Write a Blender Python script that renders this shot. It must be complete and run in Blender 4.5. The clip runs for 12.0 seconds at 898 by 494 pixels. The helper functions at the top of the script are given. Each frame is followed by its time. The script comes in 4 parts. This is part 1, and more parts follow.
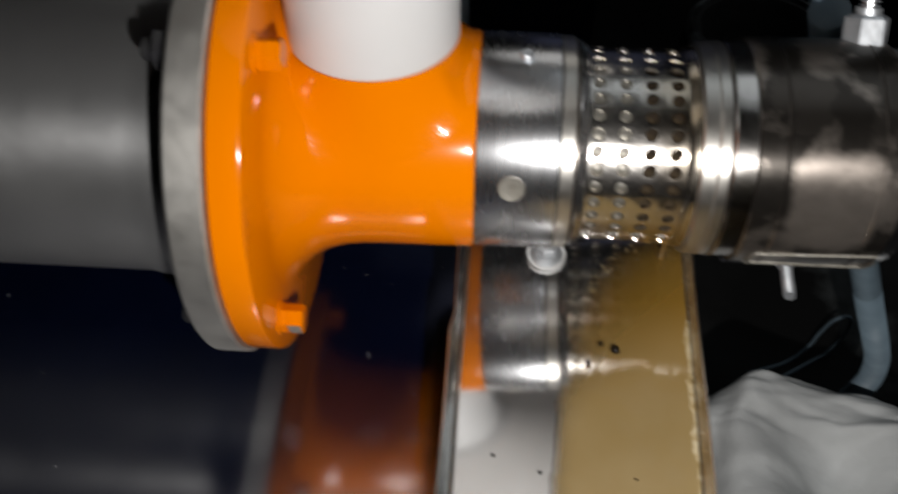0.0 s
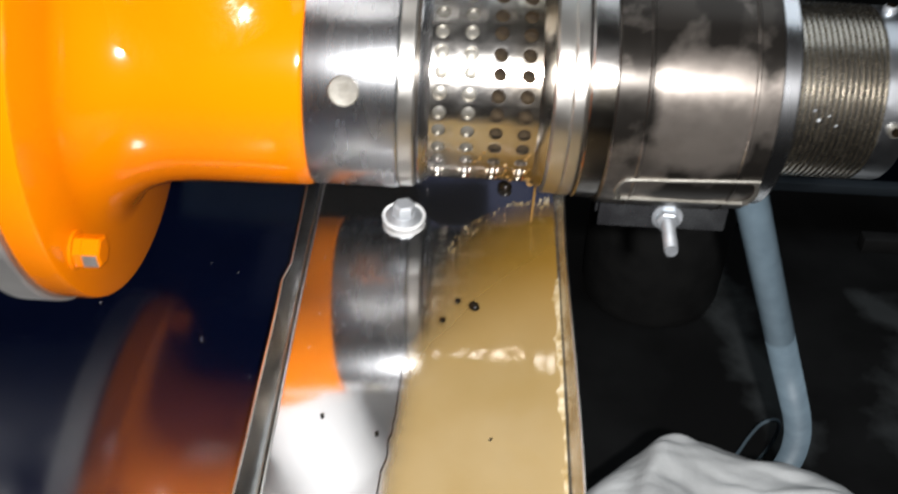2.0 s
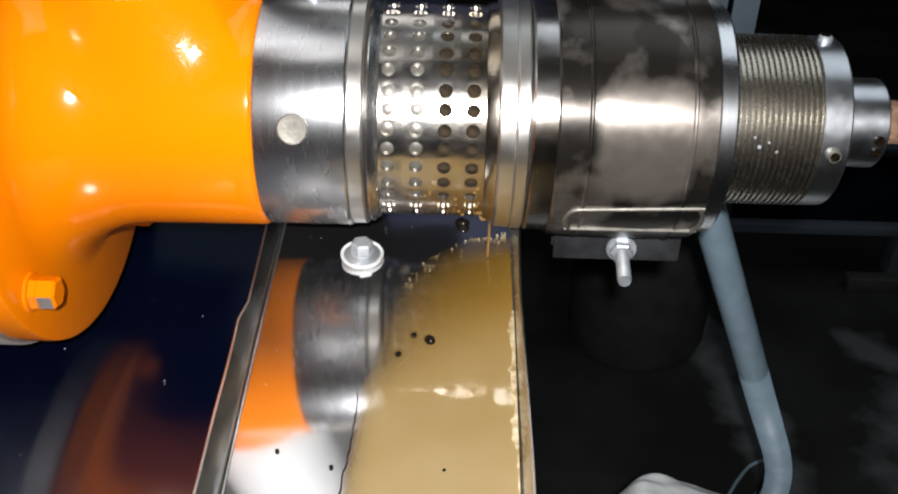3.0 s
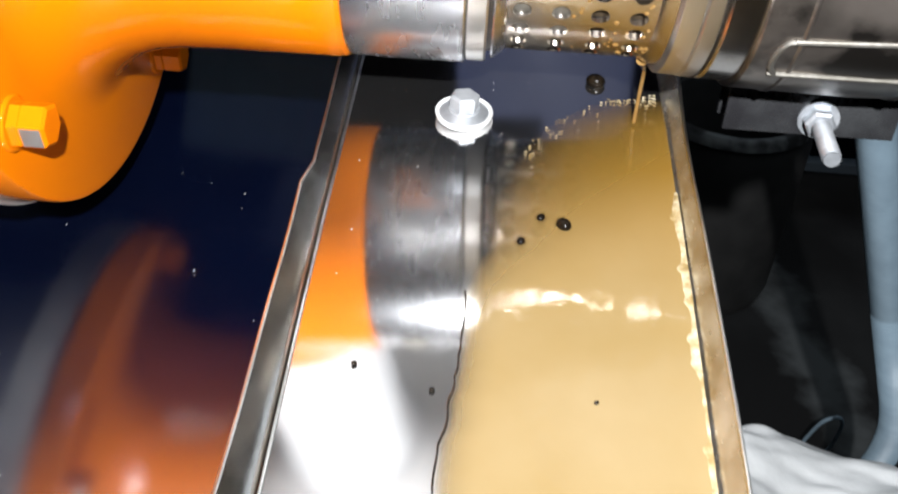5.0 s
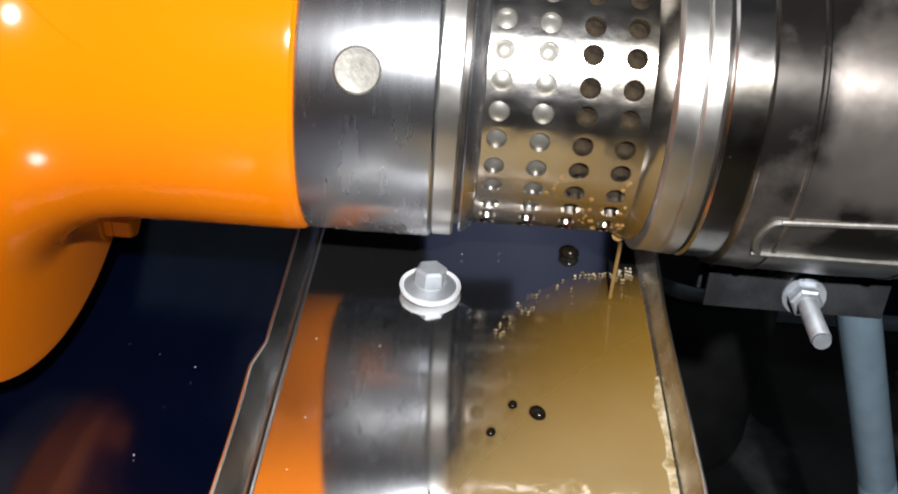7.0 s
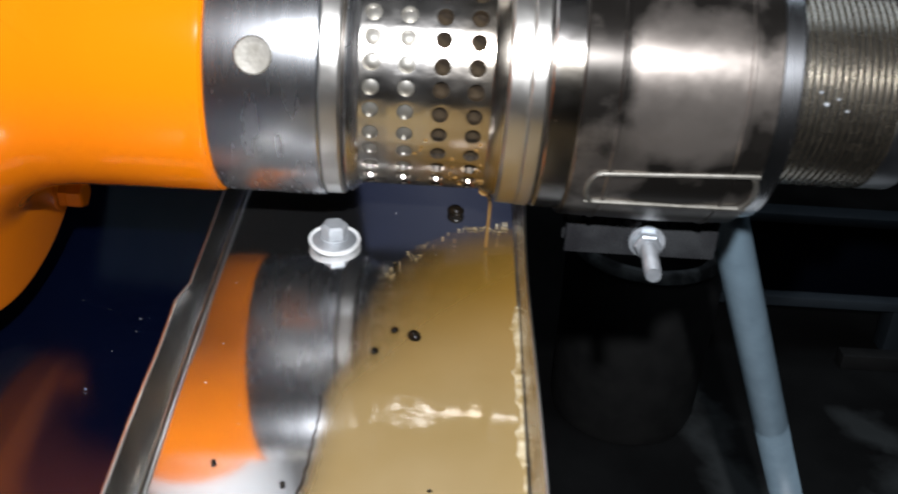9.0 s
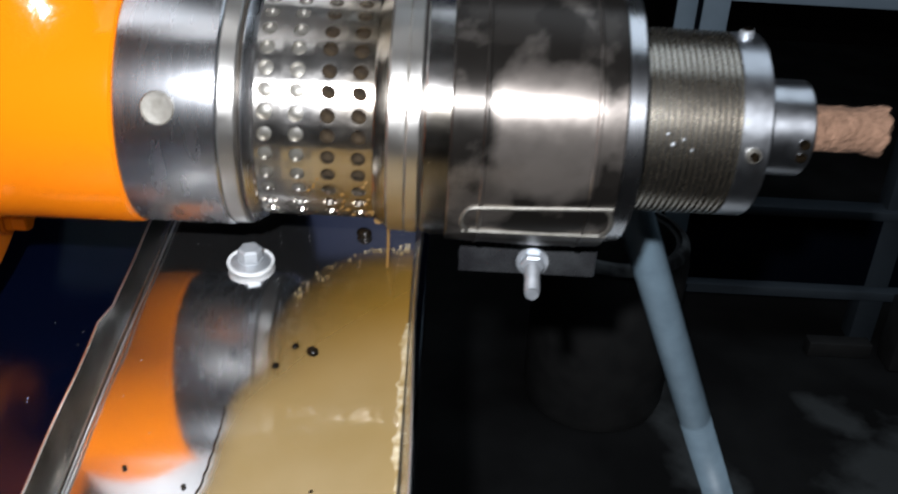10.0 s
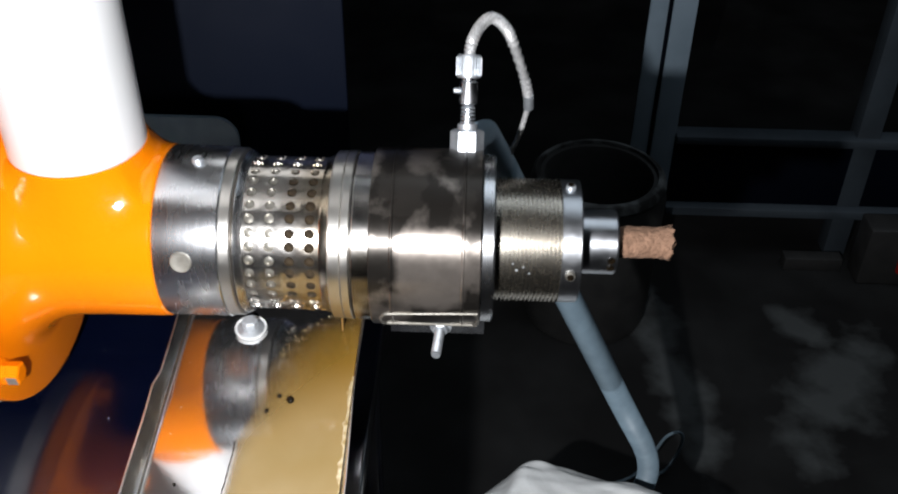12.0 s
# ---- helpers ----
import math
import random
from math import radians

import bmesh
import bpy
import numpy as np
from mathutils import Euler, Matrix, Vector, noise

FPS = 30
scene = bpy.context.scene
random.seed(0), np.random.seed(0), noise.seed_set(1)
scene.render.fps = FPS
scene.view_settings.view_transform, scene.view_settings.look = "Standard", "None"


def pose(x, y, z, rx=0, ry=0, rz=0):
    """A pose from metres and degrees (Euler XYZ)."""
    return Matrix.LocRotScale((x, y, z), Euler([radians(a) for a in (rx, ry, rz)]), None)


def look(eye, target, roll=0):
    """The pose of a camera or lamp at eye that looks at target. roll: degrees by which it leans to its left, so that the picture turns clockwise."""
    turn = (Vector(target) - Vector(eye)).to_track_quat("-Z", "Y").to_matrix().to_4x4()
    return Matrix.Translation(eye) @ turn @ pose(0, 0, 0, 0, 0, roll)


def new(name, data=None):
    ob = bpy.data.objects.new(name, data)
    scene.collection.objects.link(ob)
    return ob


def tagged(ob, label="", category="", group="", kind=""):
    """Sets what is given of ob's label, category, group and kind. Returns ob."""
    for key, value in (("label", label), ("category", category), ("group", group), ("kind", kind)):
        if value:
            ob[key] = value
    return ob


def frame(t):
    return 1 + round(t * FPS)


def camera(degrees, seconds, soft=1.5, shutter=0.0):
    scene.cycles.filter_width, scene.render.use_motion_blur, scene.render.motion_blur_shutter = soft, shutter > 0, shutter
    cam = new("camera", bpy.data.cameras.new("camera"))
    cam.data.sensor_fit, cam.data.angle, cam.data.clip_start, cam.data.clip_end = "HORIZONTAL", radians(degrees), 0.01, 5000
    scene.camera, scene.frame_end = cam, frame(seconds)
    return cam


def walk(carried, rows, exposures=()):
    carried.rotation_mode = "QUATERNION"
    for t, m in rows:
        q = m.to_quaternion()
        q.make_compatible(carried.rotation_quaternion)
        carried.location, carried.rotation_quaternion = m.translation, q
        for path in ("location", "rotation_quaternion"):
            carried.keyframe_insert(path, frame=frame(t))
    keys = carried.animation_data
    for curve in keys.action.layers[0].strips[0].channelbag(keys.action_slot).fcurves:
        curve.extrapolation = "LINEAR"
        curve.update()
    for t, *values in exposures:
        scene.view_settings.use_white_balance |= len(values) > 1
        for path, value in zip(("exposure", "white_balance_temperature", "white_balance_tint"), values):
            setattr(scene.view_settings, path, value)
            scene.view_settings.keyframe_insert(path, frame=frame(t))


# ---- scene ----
cam = camera(48.87, 12.0, soft=2.0, shutter=0.6)
# seconds, eye in metres, turn in degrees
PATH = [
    (0, 0.0139, -0.3911, 1.2293, 43.64, 0.23, 4.10),
    (0.5, 0.0446, -0.3997, 1.2002, 42.66, -1.68, 2.92),
    (1, 0.0556, -0.4121, 1.1514, 47.14, -2.11, 2.83),
    (1.5, 0.0550, -0.4171, 1.1213, 50.01, -2.26, 3.45),
    (2, 0.0665, -0.4131, 1.1043, 53.56, -2.30, 2.15),
    (2.5, 0.0803, -0.4233, 1.1067, 56.05, -1.49, 0.93),
    (3, 0.0859, -0.4229, 1.1004, 56.80, -1.27, 1.10),
    (3.5, 0.0774, -0.4140, 1.0870, 53.19, -0.79, 0.89),
    (3.7, 0.0679, -0.4013, 1.0750, 51.62, -0.88, 1.06),
    (5.3, 0.0466, -0.3233, 0.9987, 54.97, -2.99, 3.88),
    (5.5, 0.0475, -0.3156, 0.9996, 57.67, -2.83, 3.51),
    (6, 0.0504, -0.3090, 0.9968, 60.40, -3.56, 2.52),
    (6.5, 0.0484, -0.3076, 1.0028, 61.63, -3.38, 2.10),
    (6.7, 0.0462, -0.3071, 0.9999, 61.60, -4.04, 2.22),
    (8.3, 0.0646, -0.3377, 1.0086, 62.69, -2.25, 3.57),
    (8.5, 0.0682, -0.3473, 1.0116, 62.01, -2.38, 3.41),
    (9, 0.0813, -0.3723, 1.0184, 61.68, -3.54, 0.83),
    (9.5, 0.1064, -0.3860, 1.0306, 61.44, -3.62, 0.54),
    (10, 0.1234, -0.4023, 1.0563, 60.79, -3.14, 0.57),
    (10.5, 0.1542, -0.4191, 1.1021, 59.88, -3.00, 0.03),
    (11, 0.1718, -0.4405, 1.1557, 56.42, -1.94, -0.42),
    (11.5, 0.1773, -0.4637, 1.2126, 53.90, -1.05, 1.16),
    (12, 0.1881, -0.5091, 1.2756, 53.02, -0.68, 1.97),
]
walk(cam, [(t, pose(*p)) for t, *p in PATH], [(0, -1.15, 6750, 10), (0.5, -0.8, 6700, 10), (1.0, -0.22, 6650, 10), (1.5, 0.02, 6550, 10), (2.5, -0.16, 6500, 10), (3.7, 0.0, 6450, 10), (5.4, 0.58, 6300, 10),
      (6.5, -0.02, 6300, 10), (8.5, -0.3, 6200, 10), (10.0, -0.3, 6050, 10), (11.0, -0.12, 6150, 10), (12.0, -0.05, 6300, 10)])

# ---- light: a dark workshop, lit by the small lamp beside the filming phone ----
world = bpy.data.worlds.new("workshop_air")
scene.world = world
world.use_nodes = True
world.node_tree.nodes["Background"].inputs[0].default_value = (0.62, 0.75, 1.0, 1)
world.node_tree.nodes["Background"].inputs[1].default_value = 0.03

flash_data = bpy.data.lights.new("phone_light", "AREA")
flash_data.shape, flash_data.size, flash_data.energy = "DISK", 0.013, 7.6
flash_data.color = (1.0, 0.985, 0.98)
flash = new("phone_light", flash_data)
flash.matrix_world = look((0.085, -0.465, 1.145), (0.10, 0.05, 0.84))

# added fill light, no known fixture: lifts the floor and frame behind the press
fill_data = bpy.data.lights.new("overhead_fill", "AREA")
fill_data.shape, fill_data.size, fill_data.size_y, fill_data.energy = "RECTANGLE", 1.6, 1.2, 8.0
fill_data.color = (0.85, 0.93, 1.0)
fill_lamp = new("overhead_fill", fill_data)
fill_lamp.matrix_world = look((1.0, 0.65, 2.65), (0.85, 0.9, 0.0))
scene.view_settings.exposure = 0.0

AXIS = 0.90          # height of the press's axis
TABLE = 0.757        # top of the machine table
TRAY, SLOPE, ROLL, BEND = 0.8195, 0.10, 0.045, 0.25   # height of the tray under the axis, its falls and its bow


# ---- materials ----
def mat(name, color, rough=0.5, metal=0.0, color2=None, scale=8.0, stretch=(1, 1, 1), detail=5.0, lo=0.35, hi=0.65,
        rough_var=0.1, bump=0.0, bump_scale=60.0, coat=0.0, specular=0.5, fine=None):
    m = bpy.data.materials.new(name)
    m.use_nodes = True
    nt = m.node_tree
    n, l = nt.nodes, nt.links
    b = n["Principled BSDF"]
    b.inputs["Base Color"].default_value = (*color, 1)
    b.inputs["Roughness"].default_value, b.inputs["Metallic"].default_value = rough, metal
    b.inputs["Coat Weight"].default_value = coat
    b.inputs["Coat Roughness"].default_value = 0.08
    b.inputs["Specular IOR Level"].default_value = specular
    tc, mp = n.new("ShaderNodeTexCoord"), n.new("ShaderNodeMapping")
    mp.inputs["Scale"].default_value = stretch
    l.new(tc.outputs["Object"], mp.inputs["Vector"])
    t = n.new("ShaderNodeTexNoise")
    t.inputs["Scale"].default_value, t.inputs["Detail"].default_value = scale, detail
    l.new(mp.outputs["Vector"], t.inputs["Vector"])
    ramp = n.new("ShaderNodeMapRange")
    ramp.inputs["From Min"].default_value, ramp.inputs["From Max"].default_value = lo, hi
    l.new(t.outputs["Fac"], ramp.inputs["Value"])
    mix = n.new("ShaderNodeMix")
    mix.data_type = "RGBA"
    mix.inputs["A"].default_value, mix.inputs["B"].default_value = (*color, 1), (*(color2 or color), 1)
    l.new(ramp.outputs["Result"], mix.inputs["Factor"])
    l.new(mix.outputs["Result"], b.inputs["Base Color"])
    rr = n.new("ShaderNodeMapRange")
    rr.inputs["To Min"].default_value, rr.inputs["To Max"].default_value = max(0.02, rough - rough_var), min(1, rough + rough_var)
    t2 = n.new("ShaderNodeTexNoise")
    t2.inputs["Scale"].default_value, t2.inputs["Detail"].default_value = (fine or scale * 6), 4.0
    l.new(mp.outputs["Vector"], t2.inputs["Vector"])
    l.new(t2.outputs["Fac"], rr.inputs["Value"])
    l.new(rr.outputs["Result"], b.inputs["Roughness"])
    if bump:
        t3, bp = n.new("ShaderNodeTexNoise"), n.new("ShaderNodeBump")
        t3.inputs["Scale"].default_value, t3.inputs["Detail"].default_value = bump_scale, 4.0
        l.new(mp.outputs["Vector"], t3.inputs["Vector"])
        bp.inputs["Strength"].default_value, bp.inputs["Distance"].default_value = bump, 0.002
        l.new(t3.outputs["Fac"], bp.inputs["Height"])
        l.new(bp.outputs["Normal"], b.inputs["Normal"])
    return m


M_ORANGE = mat("orange_enamel", (0.64, 0.162, 0.0006), 0.12, 0, (0.61, 0.150, 0.0006), 9, rough_var=0.03, bump=0.04, bump_scale=38, specular=0.32)
M_WELD = mat("orange_enamel_over_weld", (0.64, 0.162, 0.0006), 0.12, 0, (0.61, 0.150, 0.0006), 9, rough_var=0.03, bump=0.35, bump_scale=60, specular=0.32)
M_STEEL = mat("turned_steel", (0.73, 0.745, 0.77), 0.27, 1, (0.66, 0.675, 0.70), 22, (4, 0.7, 0.7), rough_var=0.03, bump=0.0015, bump_scale=60, fine=60)
M_RING = mat("pale_machined_steel", (0.74, 0.72, 0.68), 0.34, 1, (0.60, 0.58, 0.54), 12, (3, 2, 2), rough_var=0.08, bump=0.03, bump_scale=40)
M_GROOVE = mat("oily_groove", (0.06, 0.05, 0.04), 0.3, 0.6, (0.02, 0.02, 0.02), 40)
M_OILED = mat("oil_filmed_steel", (0.60, 0.58, 0.55), 0.22, 1, (0.36, 0.27, 0.15), 22, (1, 1, 1), lo=0.40, hi=0.66, rough_var=0.08, bump=0.08, bump_scale=120)
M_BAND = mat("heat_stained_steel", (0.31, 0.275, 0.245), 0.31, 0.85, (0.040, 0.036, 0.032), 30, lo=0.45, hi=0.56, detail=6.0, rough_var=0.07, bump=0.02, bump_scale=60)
M_BANDDARK = mat("smoked_steel", (0.60, 0.58, 0.56), 0.24, 1, (0.22, 0.20, 0.17), 24, lo=0.42, hi=0.62, rough_var=0.08, bump=0.05, bump_scale=80)
M_BACKRING = mat("bare_ground_steel", (0.66, 0.65, 0.62), 0.48, 1, (0.55, 0.54, 0.51), 20, rough_var=0.08, bump=0.05, bump_scale=90)
M_NOZZLE = mat("rubbed_bright_steel", (0.60, 0.62, 0.65), 0.34, 1, (0.50, 0.52, 0.55), 30, rough_var=0.08, bump=0.03, bump_scale=70)
M_THREAD = mat("oily_thread_steel", (0.50, 0.47, 0.41), 0.27, 1, (0.43, 0.395, 0.34), 30, rough_var=0.03)
M_GREY = mat("grey_cast_paint", (0.46, 0.465, 0.47), 0.40, 0.85, (0.36, 0.365, 0.37), 6, rough_var=0.1, bump=0.06, bump_scale=50)
M_ZINC = mat("zinc_plated_steel", (0.62, 0.65, 0.68), 0.46, 0.8, (0.44, 0.47, 0.50), 120, rough_var=0.12, bump=0.1, bump_scale=300)
M_DULLZINC = mat("dull_zinc", (0.42, 0.44, 0.46), 0.62, 0.6, (0.34, 0.36, 0.38), 150, rough_var=0.1, bump=0.1, bump_scale=300)
M_BLACKBOLT = mat("blackened_bolt", (0.03, 0.03, 0.035), 0.4, 0.5, (0.06, 0.06, 0.06), 80)
M_NYLON = mat("white_nylon", (0.62, 0.63, 0.63), 0.4, 0, (0.54, 0.545, 0.54), 120, rough_var=0.1)
M_PIPE = mat("white_plastic", (0.53, 0.535, 0.54), 0.45, 0, (0.49, 0.495, 0.50), 14, rough_var=0.08)
M_HOPPER = mat("white_hopper_plastic", (0.70, 0.70, 0.69), 0.75, 0, (0.65, 0.65, 0.64), 14, rough_var=0.05, specular=0.1)
M_TRAY = mat("stainless_sheet", (0.74, 0.74, 0.74), 0.09, 0.99, (0.68, 0.68, 0.68), 22, (1, 1, 1), rough_var=0.04, bump=0.02, bump_scale=26, fine=45)
M_RIM = mat("oil_smeared_sheet", (0.58, 0.575, 0.56), 0.2, 1, (0.34, 0.31, 0.27), 30, rough_var=0.1, bump=0.1, bump_scale=90)
M_OILRIM = mat("oil_coated_sheet", (0.66, 0.65, 0.61), 0.24, 0.8, (0.36, 0.29, 0.18), 70, rough_var=0.1, bump=0.2, bump_scale=120)
M_NAVY = mat("navy_enamel", (0.0014, 0.0036, 0.018), 0.155, 0, (0.0011, 0.0024, 0.011), 7, rough_var=0.035, bump=0.015, bump_scale=14)
M_NAVY.node_tree.nodes["Principled BSDF"].inputs["IOR"].default_value = 3.7
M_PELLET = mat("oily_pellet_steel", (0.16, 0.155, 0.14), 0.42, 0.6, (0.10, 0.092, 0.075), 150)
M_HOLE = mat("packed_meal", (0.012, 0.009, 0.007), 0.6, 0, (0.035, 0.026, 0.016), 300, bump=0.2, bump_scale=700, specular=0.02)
M_SEED = mat("dark_seed", (0.004, 0.003, 0.002), 0.22, 0, (0.010, 0.007, 0.004), 400, specular=0.16)
M_FROTH = mat("oil_froth", (0.47, 0.41, 0.28), 0.16, 0, (0.24, 0.17, 0.07), 220, rough_var=0.1, bump=0.5, bump_scale=500)
M_HOSE = mat("grey_conduit", (0.205, 0.285, 0.345), 0.45, 0, (0.17, 0.238, 0.29), 60, rough_var=0.08)
M_CAKE = mat("pressed_cake", (0.27, 0.155, 0.098), 0.85, 0, (0.15, 0.083, 0.050), 220, lo=0.3, hi=0.7, bump=0.9, bump_scale=500)
M_SACK = mat("woven_sack", (0.68, 0.70, 0.70), 0.6, 0, (0.55, 0.565, 0.565), 16, rough_var=0.1, bump=0.8, bump_scale=55)
M_FLOOR = mat("oily_concrete", (0.009, 0.0088, 0.0088), 0.75, 0, (0.022, 0.0226, 0.0228), 5.0, lo=0.42, hi=0.72, detail=8.0, rough_var=0.15, bump=0.15, bump_scale=40, fine=9, specular=0.25)
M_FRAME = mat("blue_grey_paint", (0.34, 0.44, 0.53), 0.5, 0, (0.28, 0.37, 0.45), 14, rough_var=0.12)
# the same frame paint, with the shade on the dimmer members put into its colour
M_FRAME_SHADED = mat("shaded_blue_grey_paint", (0.06, 0.078, 0.096), 0.6, 0, (0.045, 0.058, 0.072), 14, rough_var=0.12)
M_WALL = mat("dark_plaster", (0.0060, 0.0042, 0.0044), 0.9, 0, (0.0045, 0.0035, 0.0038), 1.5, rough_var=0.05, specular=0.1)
M_DARKNAVY = mat("navy_panel_paint", (0.0013, 0.0032, 0.0095), 0.7, 0, (0.0010, 0.0026, 0.0075), 5, rough_var=0.08, specular=0.1)
# colour of the added panel that tints the tray's reflection
M_BLUE_REFLECTOR = mat("blue_reflector_paint", (0.016, 0.022, 0.054), 0.6, 0, (0.012, 0.017, 0.043), 5, rough_var=0.08, specular=0.2)
M_RUBBER = mat("black_plastic", (0.030, 0.030, 0.030), 0.45, 0, (0.040, 0.040, 0.039), 30, rough_var=0.12)
M_BRAID = mat("steel_braid", (0.80, 0.80, 0.80), 0.36, 0.55, (0.5, 0.5, 0.5), 900, lo=0.4, hi=0.6)
# paler than the drum: the lamp's highlight on its rim, put into the colour
M_RIM_HIGHLIGHT = mat("highlit_plastic", (0.15, 0.16, 0.16), 0.4, 0, (0.025, 0.025, 0.025), 26, lo=0.42, hi=0.6)
M_RED = mat("red_plastic", (0.5, 0.02, 0.012), 0.45, 0, (0.4, 0.015, 0.01), 40)
M_CLAMP = mat("clear_scratched_plate", (0.10, 0.105, 0.11), 0.28, 0.7, (0.05, 0.05, 0.055), 60, rough_var=0.1)
M_PLUG = mat("plug_steel", (0.27, 0.26, 0.235), 0.6, 1, (0.20, 0.19, 0.165), 150, rough_var=0.1, bump=0.15, bump_scale=300)


def turned_finish(m, amount):
    """Fine lathe marks round the axis: they spread the shine along it."""
    n, l = m.node_tree.nodes, m.node_tree.links
    tangent = n.new("ShaderNodeTangent")
    tangent.direction_type, tangent.axis = "RADIAL", "X"
    b = n["Principled BSDF"]
    l.new(tangent.outputs["Tangent"], b.inputs["Tangent"])
    b.inputs["Anisotropic"].default_value, b.inputs["Anisotropic Rotation"].default_value = amount, 0.25


for finish, amount in ((M_STEEL, 0.55), (M_RING, 0.5), (M_BANDDARK, 0.6), (M_OILED, 0.3), (M_BAND, 0.6), (M_NOZZLE, 0.5), (M_GREY, 0.75)):
    turned_finish(finish, amount)


def stain_along(m, x0, x1, low, gain):
    """Brown oil stain on the outlet side and the underside of the barrel."""
    n, l = m.node_tree.nodes, m.node_tree.links
    tc = next(k for k in n if k.bl_idname == "ShaderNodeTexCoord")
    mix = next(k for k in n if k.bl_idname == "ShaderNodeMix")
    old = mix.inputs["Factor"].links[0].from_socket
    sep = n.new("ShaderNodeSeparateXYZ")
    l.new(tc.outputs["Object"], sep.inputs[0])
    along, down, add, add2 = n.new("ShaderNodeMapRange"), n.new("ShaderNodeMapRange"), n.new("ShaderNodeMath"), n.new("ShaderNodeMath")
    along.inputs["From Min"].default_value, along.inputs["From Max"].default_value = x0, x1
    along.inputs["To Max"].default_value = gain
    down.inputs["From Min"].default_value, down.inputs["From Max"].default_value = low + 0.03, low
    down.inputs["To Max"].default_value = gain
    l.new(sep.outputs["X"], along.inputs["Value"])
    l.new(sep.outputs["Z"], down.inputs["Value"])
    mul = n.new("ShaderNodeMath")
    mul.operation = "MULTIPLY_ADD"
    l.new(old, mul.inputs[0])
    mul.inputs[1].default_value, mul.inputs[2].default_value = 0.55, -0.15
    add.operation = add2.operation = "ADD"
    l.new(mul.outputs[0], add.inputs[0])
    l.new(along.outputs["Result"], add.inputs[1])
    l.new(add.outputs[0], add2.inputs[0])
    l.new(down.outputs["Result"], add2.inputs[1])
    add2.use_clamp = True
    l.new(add2.outputs[0], mix.inputs["Factor"])


stain_along(M_OILED, 0.072, 0.098, 0.098, 0.42)


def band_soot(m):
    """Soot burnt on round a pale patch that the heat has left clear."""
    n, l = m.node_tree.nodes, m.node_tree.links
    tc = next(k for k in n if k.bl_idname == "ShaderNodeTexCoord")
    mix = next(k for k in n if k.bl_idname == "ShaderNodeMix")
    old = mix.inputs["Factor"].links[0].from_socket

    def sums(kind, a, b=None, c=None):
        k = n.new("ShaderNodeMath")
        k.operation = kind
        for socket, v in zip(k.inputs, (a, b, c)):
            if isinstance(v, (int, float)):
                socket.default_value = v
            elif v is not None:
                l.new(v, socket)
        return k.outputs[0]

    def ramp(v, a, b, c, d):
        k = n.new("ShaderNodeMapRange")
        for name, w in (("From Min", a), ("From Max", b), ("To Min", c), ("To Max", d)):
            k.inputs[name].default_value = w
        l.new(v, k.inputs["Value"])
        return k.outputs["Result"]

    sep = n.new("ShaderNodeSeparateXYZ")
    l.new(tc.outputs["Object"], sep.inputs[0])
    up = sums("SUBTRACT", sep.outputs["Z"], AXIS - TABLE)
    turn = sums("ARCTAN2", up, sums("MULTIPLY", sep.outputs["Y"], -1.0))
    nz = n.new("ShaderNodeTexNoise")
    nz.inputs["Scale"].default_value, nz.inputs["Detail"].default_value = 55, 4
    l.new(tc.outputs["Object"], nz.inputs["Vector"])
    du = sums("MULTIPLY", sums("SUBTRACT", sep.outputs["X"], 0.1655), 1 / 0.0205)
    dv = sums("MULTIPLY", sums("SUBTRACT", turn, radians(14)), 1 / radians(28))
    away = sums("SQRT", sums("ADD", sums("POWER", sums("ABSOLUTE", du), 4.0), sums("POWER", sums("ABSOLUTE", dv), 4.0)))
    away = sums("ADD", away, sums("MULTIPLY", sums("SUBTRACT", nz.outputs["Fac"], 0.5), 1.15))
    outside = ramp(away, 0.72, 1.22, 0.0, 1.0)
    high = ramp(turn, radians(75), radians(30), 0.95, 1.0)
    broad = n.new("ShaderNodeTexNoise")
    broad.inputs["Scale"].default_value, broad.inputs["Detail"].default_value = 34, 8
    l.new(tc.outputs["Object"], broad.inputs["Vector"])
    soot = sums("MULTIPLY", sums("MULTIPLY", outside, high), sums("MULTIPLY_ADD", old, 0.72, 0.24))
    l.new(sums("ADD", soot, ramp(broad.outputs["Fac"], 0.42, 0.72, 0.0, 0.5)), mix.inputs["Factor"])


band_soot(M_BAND)


